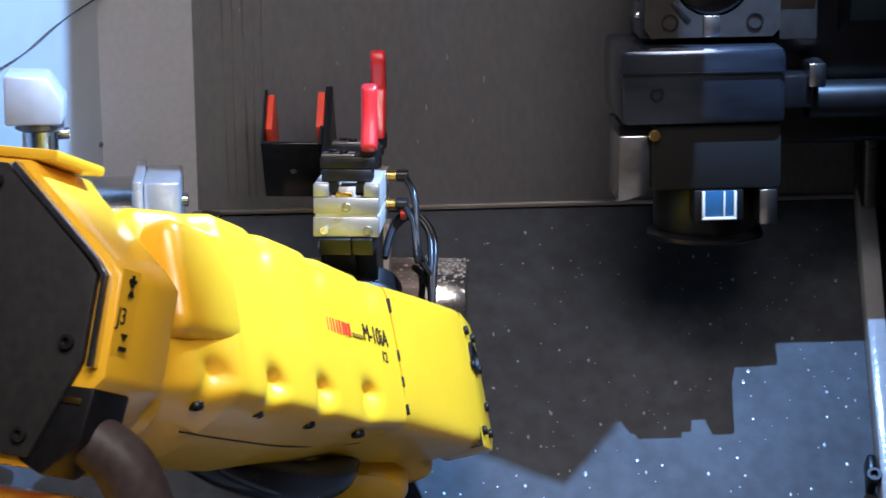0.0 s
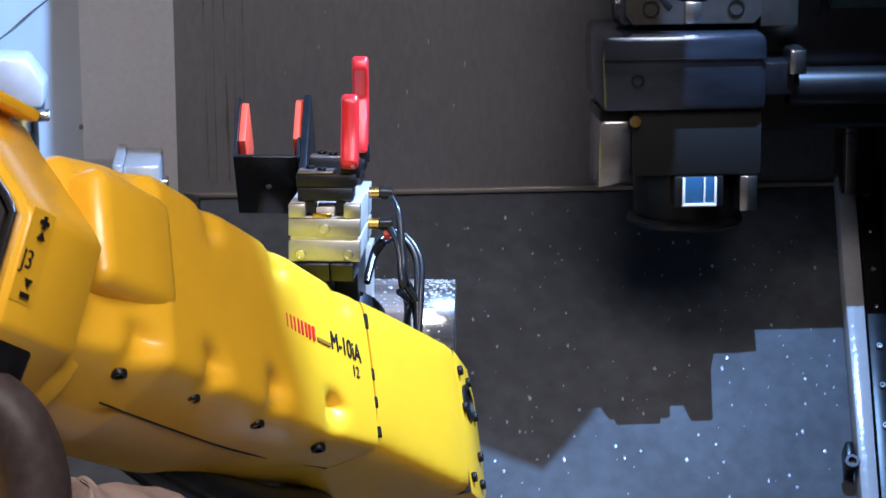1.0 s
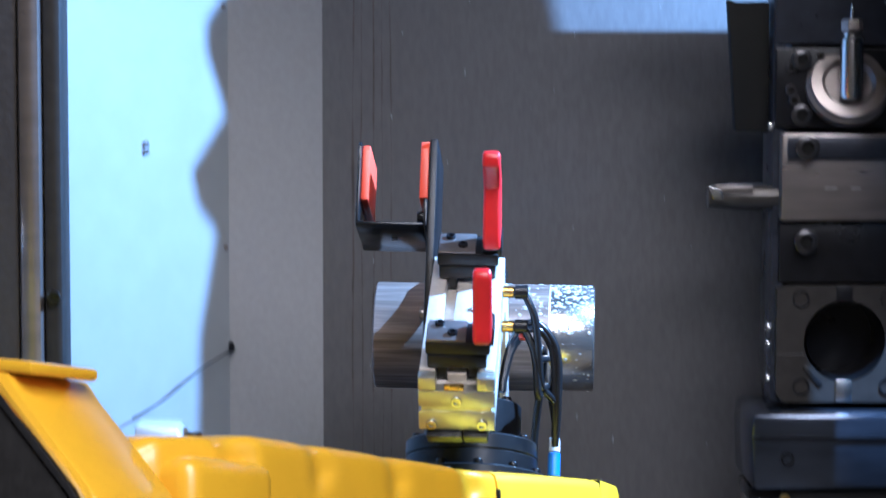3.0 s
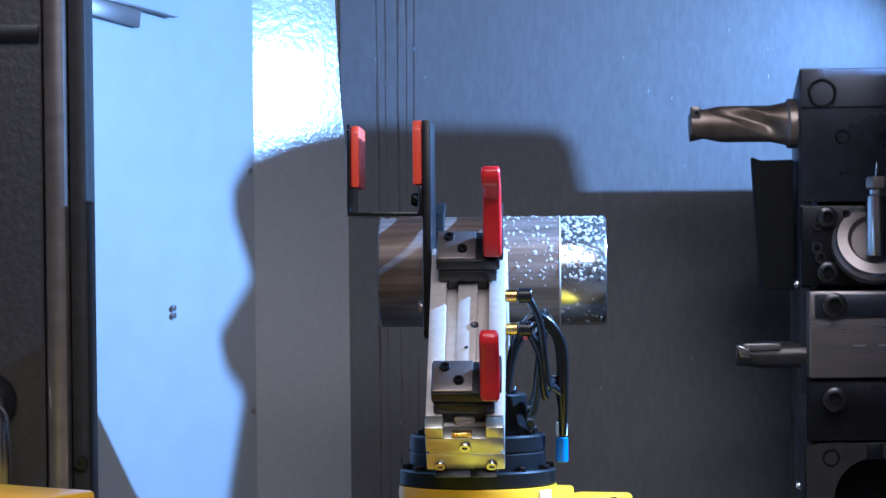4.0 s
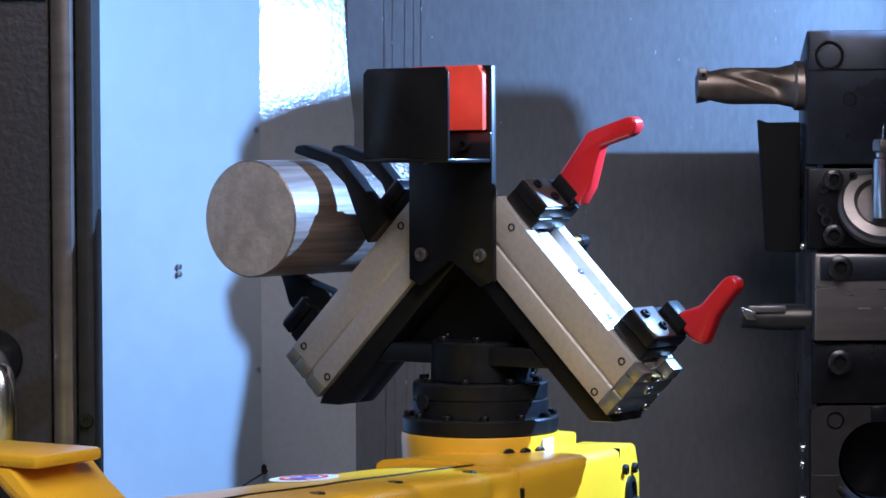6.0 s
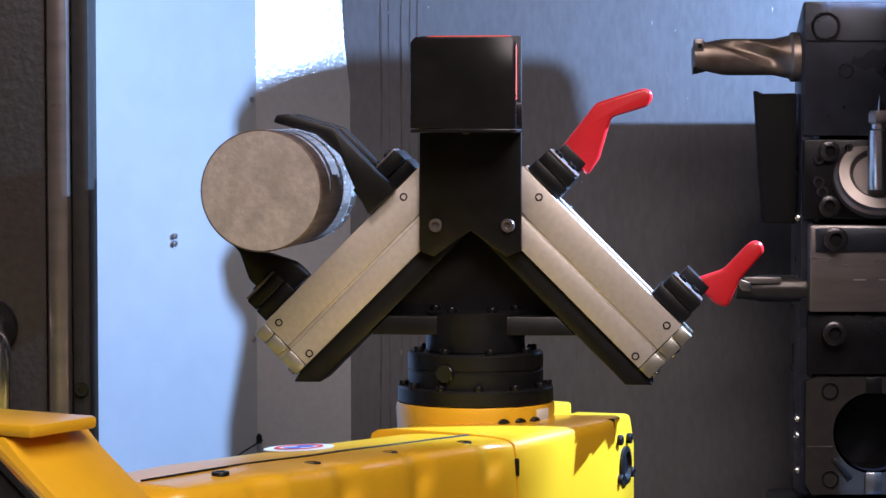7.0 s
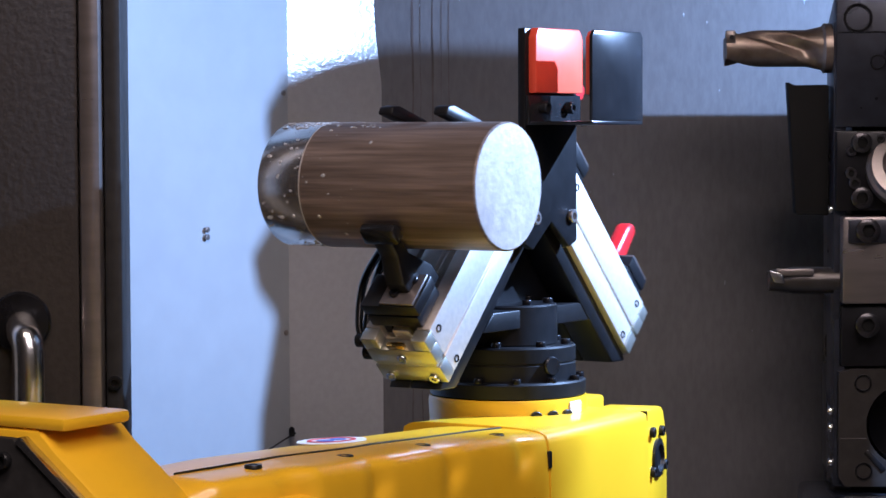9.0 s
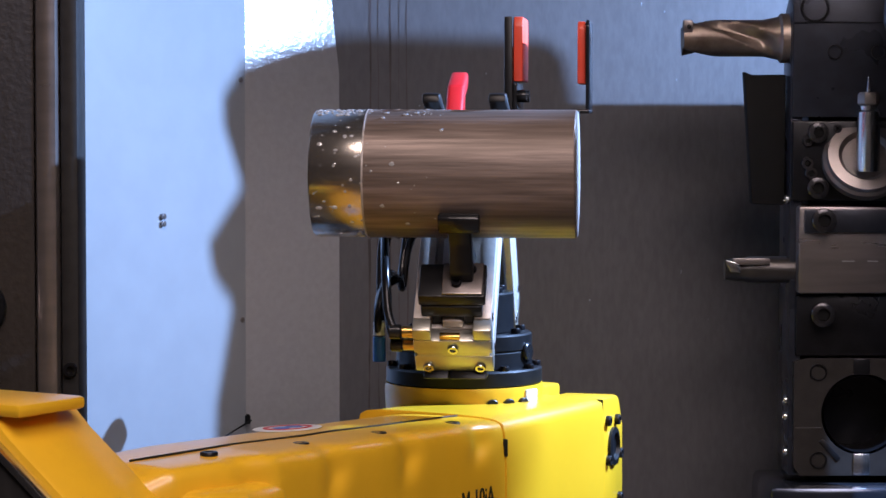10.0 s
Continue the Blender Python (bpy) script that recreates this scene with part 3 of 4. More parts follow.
for k in range(12):
    part("rail_screw", placed(cap_screw(0.0035, 0.003), at_m(0.020, 0.01 - 0.048 * k, 0.012)), STEEL, rail)
part("cover_strip", box(0.033, 0.12, -0.60, 0.04, -0.01, 0.030, 0.003), STEEL_BLUE, rail, "dark blue side cover")
part("bracket", box(-0.024, -0.0145, -0.335, -0.30, -0.01, 0.018, 0.003), STEEL_DARK, rail)
part("bracket_bolt", placed(cap_screw(0.008, 0.008), at_m(-0.0195, -0.328, 0.018)), BOLT, rail)
post = thing("rail_post", "upright dark steel post at the top of the guide rail", "post", m=Matrix.Translation((0.6, 0.535, 0.88)))
part("column", box(-0.006, 0.030, -0.02, 0.022, 0.0, 0.22, 0.002), STEEL_DARK, post)
part("face_strip", box(-0.004, 0.008, -0.024, -0.0205, 0.0, 0.22, 0.001), STEEL_GREY, post)


# ---------------------------------------------------------------- the gripper
GRIP = thing("double_gripper", "black two-sided robot gripper with aluminium slides and red fingers", "gripper")
R45 = Matrix.Rotation(radians(45), 4, "Y")        # slide space: x down the slope, z outward


def slide_space(side):
    """x runs down the slope, z out of it; side 1 or -1 mirrors it to either flank."""
    m = Matrix.Rotation(radians(45), 4, "Y")
    return m if side > 0 else Matrix.Rotation(radians(180), 4, "Z") @ m


part("flange", joined(lathe([(0.0645, -0.029), (0.066, -0.028), (0.066, -0.017), (0.0645, -0.0155)], n=56)), BLACK, GRIP, "black mounting flange")
neck = part("adapter", lathe([(0.0575, -0.0155), (0.0575, -0.002), (0.0565, -0.0012), (0.0565, -0.0002), (0.0575, 0.0006), (0.0575, 0.012), (0.056, 0.0135)], n=56), BLACK, GRIP, "black adapter ring")
boss = part("boss", lathe([(0.041, 0.0135), (0.042, 0.0145), (0.042, 0.046), (0.0405, 0.0475)], n=48), BLACK, GRIP, "black boss")
for k in range(12):
    a = radians(30 * k + 8)
    part("flange_bolt", placed(cap_screw(0.0038, 0.0042), at_m(0.0612 * math.cos(a), 0.0612 * math.sin(a), -0.0157)), STEEL_DARK, GRIP)
for k in range(8):
    a = radians(45 * k + 20)
    part("adapter_bolt", placed(cap_screw(0.0042, 0.0045), at_m(0.0495 * math.cos(a), 0.0495 * math.sin(a), 0.0133)), STEEL_DARK, GRIP)
for k in range(6):
    a = radians(60 * k)
    part("boss_bolt", placed(cap_screw(0.0042, 0.0045), at_m(0.034 * math.cos(a), 0.034 * math.sin(a), 0.0473)), STEEL_DARK, GRIP)
part("pipe_plug", rod(0.008, 0, 0.004, Matrix.Rotation(radians(-20), 4, "Z") @ at_m(0, -0.0565, -0.002, "-y"), 18), BLACK_GLOSS, GRIP)

# triangular frame: rear web, two sloping arms and the foot
frame_outline = [(-0.151, -0.012), (-0.128, -0.012), (-0.088, 0.0285), (0.088, 0.0285), (0.128, -0.012), (0.151, -0.012), (0.146, -0.004), (0.0, 0.1405), (-0.146, -0.004)]
part("frame_web", prism(frame_outline, 0.000, 0.020, "y", 0.0015), BLACK, GRIP, "black triangular frame web")
for s in (1, -1):
    part("frame_arm", prism([(s * 0.151, -0.012), (s * 0.128, -0.012), (s * 0.070, 0.0465), (s * 0.002, 0.1155), (s * 0.002, 0.1405), (s * 0.146, -0.004)], -0.030, -0.0005, "y", 0.0015), BLACK, GRIP)
part("frame_foot", prism([(-0.087, 0.0285), (0.087, 0.0285), (0.071, 0.0445), (-0.071, 0.0445)], -0.030, -0.0005, "y", 0.0015), BLACK, GRIP)


def slide(side):
    m = slide_space(side)
    y0, y1 = (-0.0355, 0.0255) if side > 0 else (-0.0255, 0.0355)
    yc = (y0 + y1) / 2
    front = y0 if side > 0 else y1
    f = -1 if side > 0 else 1
    g = 0.0015
    outline = [(y0, 0.1005), (y1, 0.1005), (y1, 0.1195), (y1 - g, 0.1198), (y1 - g, 0.1224), (y1, 0.1227), (y1, 0.1505), (y1 - 0.013, 0.1505), (y1 - 0.013, 0.138),
               (y0 + 0.013, 0.138), (y0 + 0.013, 0.1505), (y0, 0.1505), (y0, 0.1227), (y0 + g, 0.1224), (y0 + g, 0.1198), (y0, 0.1195)]
    body = part("slide_body", prism(outline, -0.090, 0.0965, "x", 0.0006, m), ALU, GRIP, "brushed aluminium slide body")
    part("slide_bed", box(-0.087, 0.0962, yc - 0.008, yc + 0.008, 0.1382, 0.1465, 0.001, m), ALU, body, "aluminium centre rail")
    part("end_plate", joined(box(0.0970, 0.109, y0 - 0.0004, y1 + 0.0004, 0.1005, 0.1190, 0.001, m), box(0.0970, 0.109, y0 - 0.0004, y1 + 0.0004, 0.1225, 0.1375, 0.001, m), box(0.0975, 0.1085, y0 + 0.002, y1 - 0.002, 0.1185, 0.1230, 0, m)), END_PLATE, body, "bright metal end plate")
    part("end_plate_lug", box(0.0970, 0.109, y0 - 0.0004, y0 + 0.014, 0.1380, 0.1500, 0.001, m), END_PLATE, body)
    part("end_plate_lug", box(0.0970, 0.109, y1 - 0.014, y1 + 0.0004, 0.1380, 0.1500, 0.001, m), END_PLATE, body)
    part("end_plate_key", box(0.1040, 0.1085, yc - 0.010, yc + 0.006, 0.1380, 0.1425, 0.0008, m), BRASS, body)
    for dy, n in ((0, 0.1285), (-0.0205, 0.1065), (0.0205, 0.1065)):
        part("end_screw", placed(cap_screw(0.0045, 0.0025), m @ at_m(0.109, yc + dy, n, "x")), STEEL, body)
    for s_, n in ((-0.062, 0.1420), (0.0877, 0.1420), (0.0877, 0.1055)):
        part("side_hole", lathe([(0.0034, -0.0005), (0.0032, 0.0008), (0.0024, 0.0008), (0.0020, -0.0003), (0.0002, -0.0003)], m @ at_m(s_, front, n, "-y" if side > 0 else "y"), 16), STEEL_DARK, body)
    for s_, dy in ((-0.005, 0.006), (0.045, -0.006), (0.02, 0.0)):
        part("rail_screw", placed(cap_screw(0.0036 if dy else 0.0016, 0.001), m @ at_m(s_, yc + dy, 0.1464, "z")), STEEL, body)
    return m, y0, y1, yc, body


mR, yr0, yr1, ycr, body_r = slide(1)
mL, yl0, yl1, ycl, body_l = slide(-1)


def jaw(m, yc, s0, s1, top, fa):
    base = part("jaw_base", box(s0, s1, yc - 0.024, yc + 0.024, 0.1512, 0.163, 0.0015, m), BLACK, GRIP, "black jaw carriage")
    part("jaw_block", box(s0 + 0.001, s1 - 0.001, yc - 0.0255, yc + 0.0265, 0.1632, top, 0.0015, m), BLACK, base)
    part("jaw_tongue", box(s0 + 0.003, s1 - 0.003, yc - 0.016, yc - 0.009, 0.1405, 0.1510, 0.0, m), BLACK, base)
    part("jaw_tongue", box(s0 + 0.003, s1 - 0.003, yc + 0.009, yc + 0.016, 0.1405, 0.1510, 0.0, m), BLACK, base)
    part("jaw_plate", box(s0 + 0.002, s1 - 0.002, yc - 0.0245, yc + 0.007 * fa, top + 0.0002, top + 0.0024, 0.0008, m) if fa > 0 else box(s0 + 0.002, s1 - 0.002, yc - 0.007, yc + 0.0245, top + 0.0002, top + 0.0024, 0.0008, m), STEEL_GREY, base, "ground steel jaw plate")
    for ds, dy in ((0.010, -0.015), (0.024, -0.004)):
        part("jaw_screw", placed(cap_screw(0.0042, 0.003), m @ at_m(s0 + ds, yc + dy * fa, top + 0.0022)), STEEL_DARK, base)
    return base


# right flank: two jaws with red plastic-dipped fingers
up = jaw(mR, ycr, -0.086, -0.050, 0.1745, 1)
lo = jaw(mR, ycr, 0.060, 0.096, 0.1745, 1)


def finger(outline, y0, y1, name, parent):
    bm = prism(outline, y0, y1, "y", 0)
    bmesh.ops.subdivide_edges(bm, edges=bm.edges, cuts=1)
    bevelled(bm, 0.0042, 3)
    return part(name, bm, RED, parent, "red plastic-dipped finger")


finger([(0.0700, 0.1830), (0.1010, 0.2225), (0.1410, 0.2350), (0.1475, 0.2330), (0.1490, 0.2270), (0.1445, 0.2195), (0.1140, 0.2105), (0.1040, 0.1760), (0.0940, 0.1610)], 0.0085, 0.0235, "finger", up)
finger([(0.1810, 0.0735), (0.2080, 0.0825), (0.2285, 0.1040), (0.2350, 0.1072), (0.2415, 0.1045), (0.2425, 0.0970), (0.2225, 0.0740), (0.2120, 0.0500), (0.2010, 0.0530)], 0.0085, 0.0235, "finger", lo)
part("finger_root", box(-0.080, -0.055, 0.0075, 0.0245, 0.1700, 0.187, 0.0015, mR), BLACK, up)
part("finger_root", box(0.066, 0.092, 0.0075, 0.0245, 0.1700, 0.187, 0.0015, mR), BLACK, lo)

# left flank: black jaws round the billet
upl = jaw(mL, ycl, -0.086, -0.050, 0.1745, -1)
lol = jaw(mL, ycl, 0.060, 0.096, 0.1745, -1)
upper_out = [(-0.0622, 0.1500), (-0.1130, 0.2020), (-0.1529, 0.2138), (-0.1623, 0.2128), (-0.1650, 0.2065), (-0.1290, 0.1965), (-0.1085, 0.1790), (-0.0985, 0.1560), (-0.0850, 0.1290)]
lower_out = [(-0.1389, 0.0770), (-0.1500, 0.0880), (-0.1820, 0.0985), (-0.2050, 0.1195), (-0.2125, 0.1215), (-0.2165, 0.1165), (-0.1985, 0.0960), (-0.1905, 0.0735), (-0.1675, 0.0526)]
part("clamp_finger", prism(upper_out, 0.006, 0.020, "y", 0.002), BLACK, upl, "black clamping finger")
part("clamp_finger", prism(upper_out, -0.046, -0.032, "y", 0.002), BLACK, upl, "black clamping finger")
part("clamp_bridge", prism([(-0.0622, 0.1500), (-0.0800, 0.1680), (-0.1000, 0.1500), (-0.0850, 0.1290)], -0.0318, 0.0058, "y", 0.001), BLACK, upl)
part("clamp_finger", prism(lower_out, -0.022, -0.004, "y", 0.002), BLACK, lol, "black clamping finger")
part("finger_tip", prism([(-0.2000, 0.1130), (-0.2060, 0.1205), (-0.2130, 0.1222), (-0.2175, 0.1165), (-0.2080, 0.1050)], -0.029, 0.003, "y", 0.002), BLACK_GLOSS, lol, "rubber-tipped finger end")
part("rear_stop", box(-0.03, 0.05, -0.006, 0.012, 0.1470, 0.1525, 0.001, mL), ALU, body_l)

# the upright plate and the U-shaped gauge bracket with red pads
plate = part("upright_plate", prism([(-0.0425, 0.2775), (-0.0425, 0.0995), (-0.030, 0.0945), (0.0, 0.1165), (0.030, 0.0945), (0.0425, 0.0995), (0.0425, 0.2775)], -0.0435, -0.0362, "y", 0.0012), BLACK, GRIP, "black upright plate")
for x in (-0.0285, 0.0315):
    part("plate_bolt", placed(cap_screw(0.0058, 0.004), at_m(x, -0.0435, 0.1208, "-y")), STEEL_GREY, plate)
bracket = part("gauge_bracket", joined(
    prism([(-0.042, 0.201), (0.0435, 0.201), (0.0435, 0.270), (0.040, 0.2745), (-0.038, 0.2745), (-0.042, 0.270)], -0.1065, -0.1035, "y", 0.0008),
    box(-0.042, 0.0435, -0.1065, -0.047, 0.1975, 0.2008, 0.001),
    box(-0.042, 0.0435, -0.0468, -0.0437, 0.1975, 0.2225, 0.0008)), BLACK_GLOSS, GRIP, "black folded sheet bracket")
part("pad", prism([(-0.038, 0.224), (0.039, 0.224), (0.039, 0.270), (0.034, 0.2775), (-0.034, 0.2775), (-0.038, 0.270)], -0.0515, -0.0438, "y", 0.0012), PAD, plate, "orange-red pad")
part("pad", prism([(-0.036, 0.222), (0.0375, 0.222), (0.0375, 0.268), (0.033, 0.2735), (-0.032, 0.2735), (-0.036, 0.268)], -0.1032, -0.0965, "y", 0.0012), PAD, bracket, "orange-red pad")
for x in (-0.022, 0.020):
    part("bracket_bolt", placed(cap_screw(0.0052, 0.007), at_m(x, -0.0468, 0.2120, "-y")), BLACK_GLOSS, bracket)
part("bracket_rivet", placed(cap_screw(0.003, 0.001), at_m(0.0, -0.075, 0.1974, "-z")), STEEL_GREY, bracket)

# air fittings and hoses on both slides' rear sides
for n, z in ((0.145, 0), (0.130, 1)):
    fit = part("air_fitting", joined(rod(0.0052, 0, 0.010, mR @ at_m(-0.040 + 0.012 * z, 0.0256, n - 0.012 * z, "y"), 16)), BRASS, GRIP, "brass air fitting")
    part("elbow_joint", joined(rod(0.0062, 0.0102, 0.022, mR @ at_m(-0.040 + 0.012 * z, 0.0256, n - 0.012 * z, "y"), 16)), BLACK_GLOSS, fit)
    a = mR @ Vector((-0.040 + 0.012 * z, 0.0436, n - 0.012 * z))
    part("air_hose", tube([a, a + Vector((-0.004, 0.010, -0.022)), a + Vector((-0.016, 0.014, -0.056)), (0.045 - 0.01 * z, 0.060, 0.055), (0.015, 0.066 + 0.006 * z, 0.060 - 0.014 * z), (-0.012, 0.072, 0.030), (-0.010, 0.071, 0.004)], 0.0034, 10), BLACK_GLOSS, GRIP, "black air hose")
for n, z in ((0.113, 0), (0.128, 1)):
    fit = part("air_fitting", rod(0.0048, 0, 0.011, mL @ at_m(0.092, -0.0256 + 0.0, n, "-y"), 16), BRASS, GRIP, "brass air fitting")
    a = mL @ Vector((0.092, -0.042, n))
    part("elbow_joint", rod(0.006, 0.0112, 0.021, mL @ at_m(0.092, -0.0256, n, "-y"), 16), BLACK_GLOSS, fit)
    part("air_hose", tube([a, a + Vector((0.004, 0.006, 0.016)), a + Vector((0.020, 0.010, 0.050)), (-0.085, 0.058, 0.108), (-0.060, 0.056 + 0.006 * z, 0.115 - 0.01 * z), (-0.030, 0.052, 0.096)], 0.0034, 10), BLACK_GLOSS, GRIP, "black air hose")
for k in range(2):
    part("air_hose", tube([(0.045, 0.026, 0.050 + 0.006 * k), (0.043, 0.034, 0.088 + 0.008 * k), (0.038, 0.052, 0.108 + 0.006 * k), (0.030, 0.068 + 0.004 * k, 0.092), (0.020, 0.071 + 0.003 * k, 0.050), (0.004, 0.072, 0.012)], 0.0032, 10), BLACK_GLOSS, GRIP, "looped black air hose")
part("hose_marker", rod(0.0050, 0, 0.012, Matrix.Translation((-0.0105, 0.0712, 0.010)), 14), WHITE, GRIP, "white hose marker")
part("hose_coupling", rod(0.0055, -0.012, 0.009, Matrix.Translation((-0.0102, 0.0712, 0.0)), 14), BLUE, GRIP, "blue hose coupling")
part("hose_tag", box(0.050, 0.060, 0.040, 0.046, 0.094, 0.104, 0.001), PAD, GRIP, "orange hose tag")

# ---------------------------------------------------------------- the billet
BILLET = thing("aluminium_billet", "round aluminium billet with one machined wet end, held in the gripper", "billet")
bm = lathe([(0.0488, -0.102), (0.050, -0.1008), (0.050, 0.0612)], TO_Y, 96)
part("sawn_stock", bm, MILL, BILLET, "stained mill-finish aluminium stock")
part("sawn_face", lathe([(0.0487, 0.0), (0.030, 0.0003), (0.0002, 0.0003)], at_m(0, -0.1022, 0, "-y"), 64), SAWN, BILLET, "pale sawn end face")
part("turned_end", lathe([(0.0496, 0.0614), (0.0494, 0.1015), (0.0482, 0.103)], TO_Y, 96), TURNED, BILLET, "bright turned end wet with coolant")
part("step", lathe([(0.0503, 0.0606), (0.0505, 0.0612), (0.0500, 0.0620)], TO_Y, 96, closed=False), SAWN, BILLET)
rng = random.Random(3)
drops = bmesh.new()
for k in range(760):
    a, yy = radians(rng.uniform(-10, 115) if rng.random() < 0.8 else rng.uniform(0, 360)), rng.uniform(0.062, 0.101)
    if rng.random() < 0.30:
        yy = rng.uniform(0.0, 0.06)
    r = rng.choice((0.0005, 0.0007, 0.0009, 0.0012, 0.0018))
    rr = 0.0496 if yy > 0.0615 else 0.0500
    p = Matrix.Rotation(-a, 4, "Y") @ Matrix.Translation((rr, yy, 0)) @ Matrix.Diagonal((0.45, rng.uniform(0.8, 1.6), 1, 1))
    bmesh.ops.create_icosphere(drops, subdivisions=1, radius=r, matrix=p)
WATER = bpy.data.materials.new("coolant_drop")
WATER.use_nodes = True
wb = WATER.node_tree.nodes["Principled BSDF"]
wb.inputs["Base Color"].default_value, wb.inputs["Roughness"].default_value, wb.inputs["Metallic"].default_value = (0.5, 0.5, 0.5, 1), 0.05, 0.3
tagged(part("coolant_spray", drops, WATER, BILLET, "clear coolant drops"), kind="stuff")

# ---------------------------------------------------------------- the robot
ROBOT = thing("industrial_robot", "yellow six-axis robot arm with black joint covers", "robot")


def rounded_section(w0, w1, h0, h1, n=64, power=4.0, edge=None):
    """An outline in (y, z) between w0..w1 and h0..h1 with eased corners; edge is the height of the near lower edge, below which it slopes back."""
    c = 0.5 / power
    pts = [(-1, 1 - c * 1.1), (-1 + c * 1.1, 1)]
    if edge is None:
        pts += [(1 - c, 1), (1, 1 - c), (1, -1 + 2 * c), (1 - 2 * c, -1), (-1 + 1.8 * c, -1), (-1, -1 + 2.2 * c)]
    else:
        ze = (2 * edge - h0 - h1) / (h1 - h0)
        pts += [(0.50, 0.97), (1, 0.35), (1, -0.35), (0.45, -1), (-0.15, -1), (-0.93, ze - 0.06), (-1, ze + 0.06)]
    for _ in range(3):
        pts = [q for a, b in zip(pts, pts[1:] + pts[:1]) for q in ((a[0] * 0.78 + b[0] * 0.22, a[1] * 0.78 + b[1] * 0.22), (a[0] * 0.22 + b[0] * 0.78, a[1] * 0.22 + b[1] * 0.78))]
    pts = [Vector(((w0 + w1) / 2 + x * (w1 - w0) / 2, (h0 + h1) / 2 + z * (h1 - h0) / 2)) for x, z in pts]
    lengths = [(b - a).length for a, b in zip(pts, pts[1:] + pts[:1])]
    total, out, k, run = sum(lengths), [], 0, 0.0
    for i in range(n):
        want = total * i / n
        while run + lengths[k] < want:
            run += lengths[k]
            k += 1
        t = (want - run) / lengths[k]
        p = pts[k].lerp(pts[(k + 1) % len(pts)], t)
        out.append((p.x, p.y))
    return out


def loft(stations, n=72, dents=()):
    """Rounded sections along x, with hollows at (x, corner) in the corners."""
    bm = bmesh.new()
    rings = []
    for x, w0, w1, h0, h1, p, *edge in stations:
        yc, zc = (w0 + w1) / 2, (h0 + h1) / 2
        ring = []
        for y, z in rounded_section(w0, w1, h0, h1, n, p, *edge):
            a = math.degrees(math.atan2((z - zc) / (h1 - h0), (y - yc) / (w1 - w0)))
            k = 1.0
            for dx, da, depth, wide in dents:
                da_ = abs((a - da + 180) % 360 - 180)
                k -= depth * math.exp(-((x - dx + (da_ * 0.0009 if da < -90 or da > 90 else 0)) / wide) ** 2) * math.exp(-(da_ / 7.5) ** 2)
            ring.append(bm.verts.new((x, yc + (y - yc) * k, zc + (z - zc) * k)))
        rings.append(ring)
    for a, b in zip(rings, rings[1:]):
        for k in range(n):
            bm.faces.new((a[k], a[(k + 1) % n], b[(k + 1) % n], b[k]))
    bm.faces.new(rings[0][::-1])
    bm.faces.new(rings[-1])
    return bm


def spread(keys, step):
    """Stations between the keyed ones, evenly spaced."""
    out = []
    for a, b in zip(keys, keys[1:]):
        n = max(1, round((b[0] - a[0]) / step))
        for i in range(n):
            t = i / n
            out.append((a[0] + (b[0] - a[0]) * t, *[p + (q - p) * t for p, q in zip(a[1:], b[1:])]))
    return out + [keys[-1]]


NEAR, FAR = -0.112, 0.060
fore_keys = [(-0.545, -0.062, 0.050, -0.060, 0.060, 1.8, -0.040), (-0.530, -0.074, 0.062, -0.080, 0.078, 2.6, -0.050), (-0.505, -0.092, 0.066, -0.092, 0.0895, 4.2, -0.058), (-0.425, -0.117, 0.068, -0.096, 0.0925, 4.6, -0.060),
             (-0.300, -0.116, 0.065, -0.087, 0.0885, 4.6, -0.059), (-0.200, NEAR, FAR, -0.074, 0.0853, 4.6, -0.058), (-0.118, NEAR, FAR, -0.058, 0.082, 4.4, -0.050)]
TOP_BOLTS = (-0.454, -0.363, -0.264, -0.161)
LOW_BOLTS = (-0.456, -0.371, -0.282, -0.190)
dents = []
for x in TOP_BOLTS:
    dents += [(x + 0.012, 141, 0.062, 0.012), (x, 30, 0.03, 0.014)]
for x in LOW_BOLTS:
    dents += [(x + 0.010, -152, 0.13, 0.013)]
FOREARM = part("forearm", loft(spread(fore_keys, 0.004), 144, dents), YELLOW, ROBOT, "glossy yellow forearm casting", angle=60)
for x in TOP_BOLTS:
    part("casting_bolt", placed(cap_screw(0.0062, 0.005), at_m(x, -0.090 + (0.012 if x < -0.45 else 0), 0.0765 + 0.033 * (-0.118 - x), "z")), BLACK, FOREARM)
for x in LOW_BOLTS:
    part("casting_bolt", placed(cap_screw(0.0060, 0.005), at_m(x, -0.094 + (0.006 if x < -0.44 else 0), -0.0615 - 0.02 * (-0.118 - x), "-z")), BLACK, FOREARM)
part("shoulder_cover", bevelled(box(-0.506, -0.410, -0.1188, 0.0, -0.022, 0.072, 0.0), 0.014, 4), YELLOW, FOREARM, "raised yellow shoulder cover", angle=50)
part("cover_joint", tube([(-0.500, -0.046, 0.0892), (-0.43, -0.064, 0.0918), (-0.40, -0.062, 0.0908), (-0.33, -0.066, 0.0888), (-0.29, -0.064, 0.0876), (-0.22, -0.067, 0.0853), (-0.16, -0.066, 0.0832), (-0.118, -0.067, 0.0816)], 0.0010, 6), BLACK, FOREARM, "dark joint of the top cover")
part("under_joint", tube([(-0.45, -0.066, -0.0850), (-0.35, -0.064, -0.0815), (-0.25, -0.062, -0.0750), (-0.12, -0.060, -0.0570)], 0.0009, 6), BLACK, FOREARM, "dark joint along the underside")

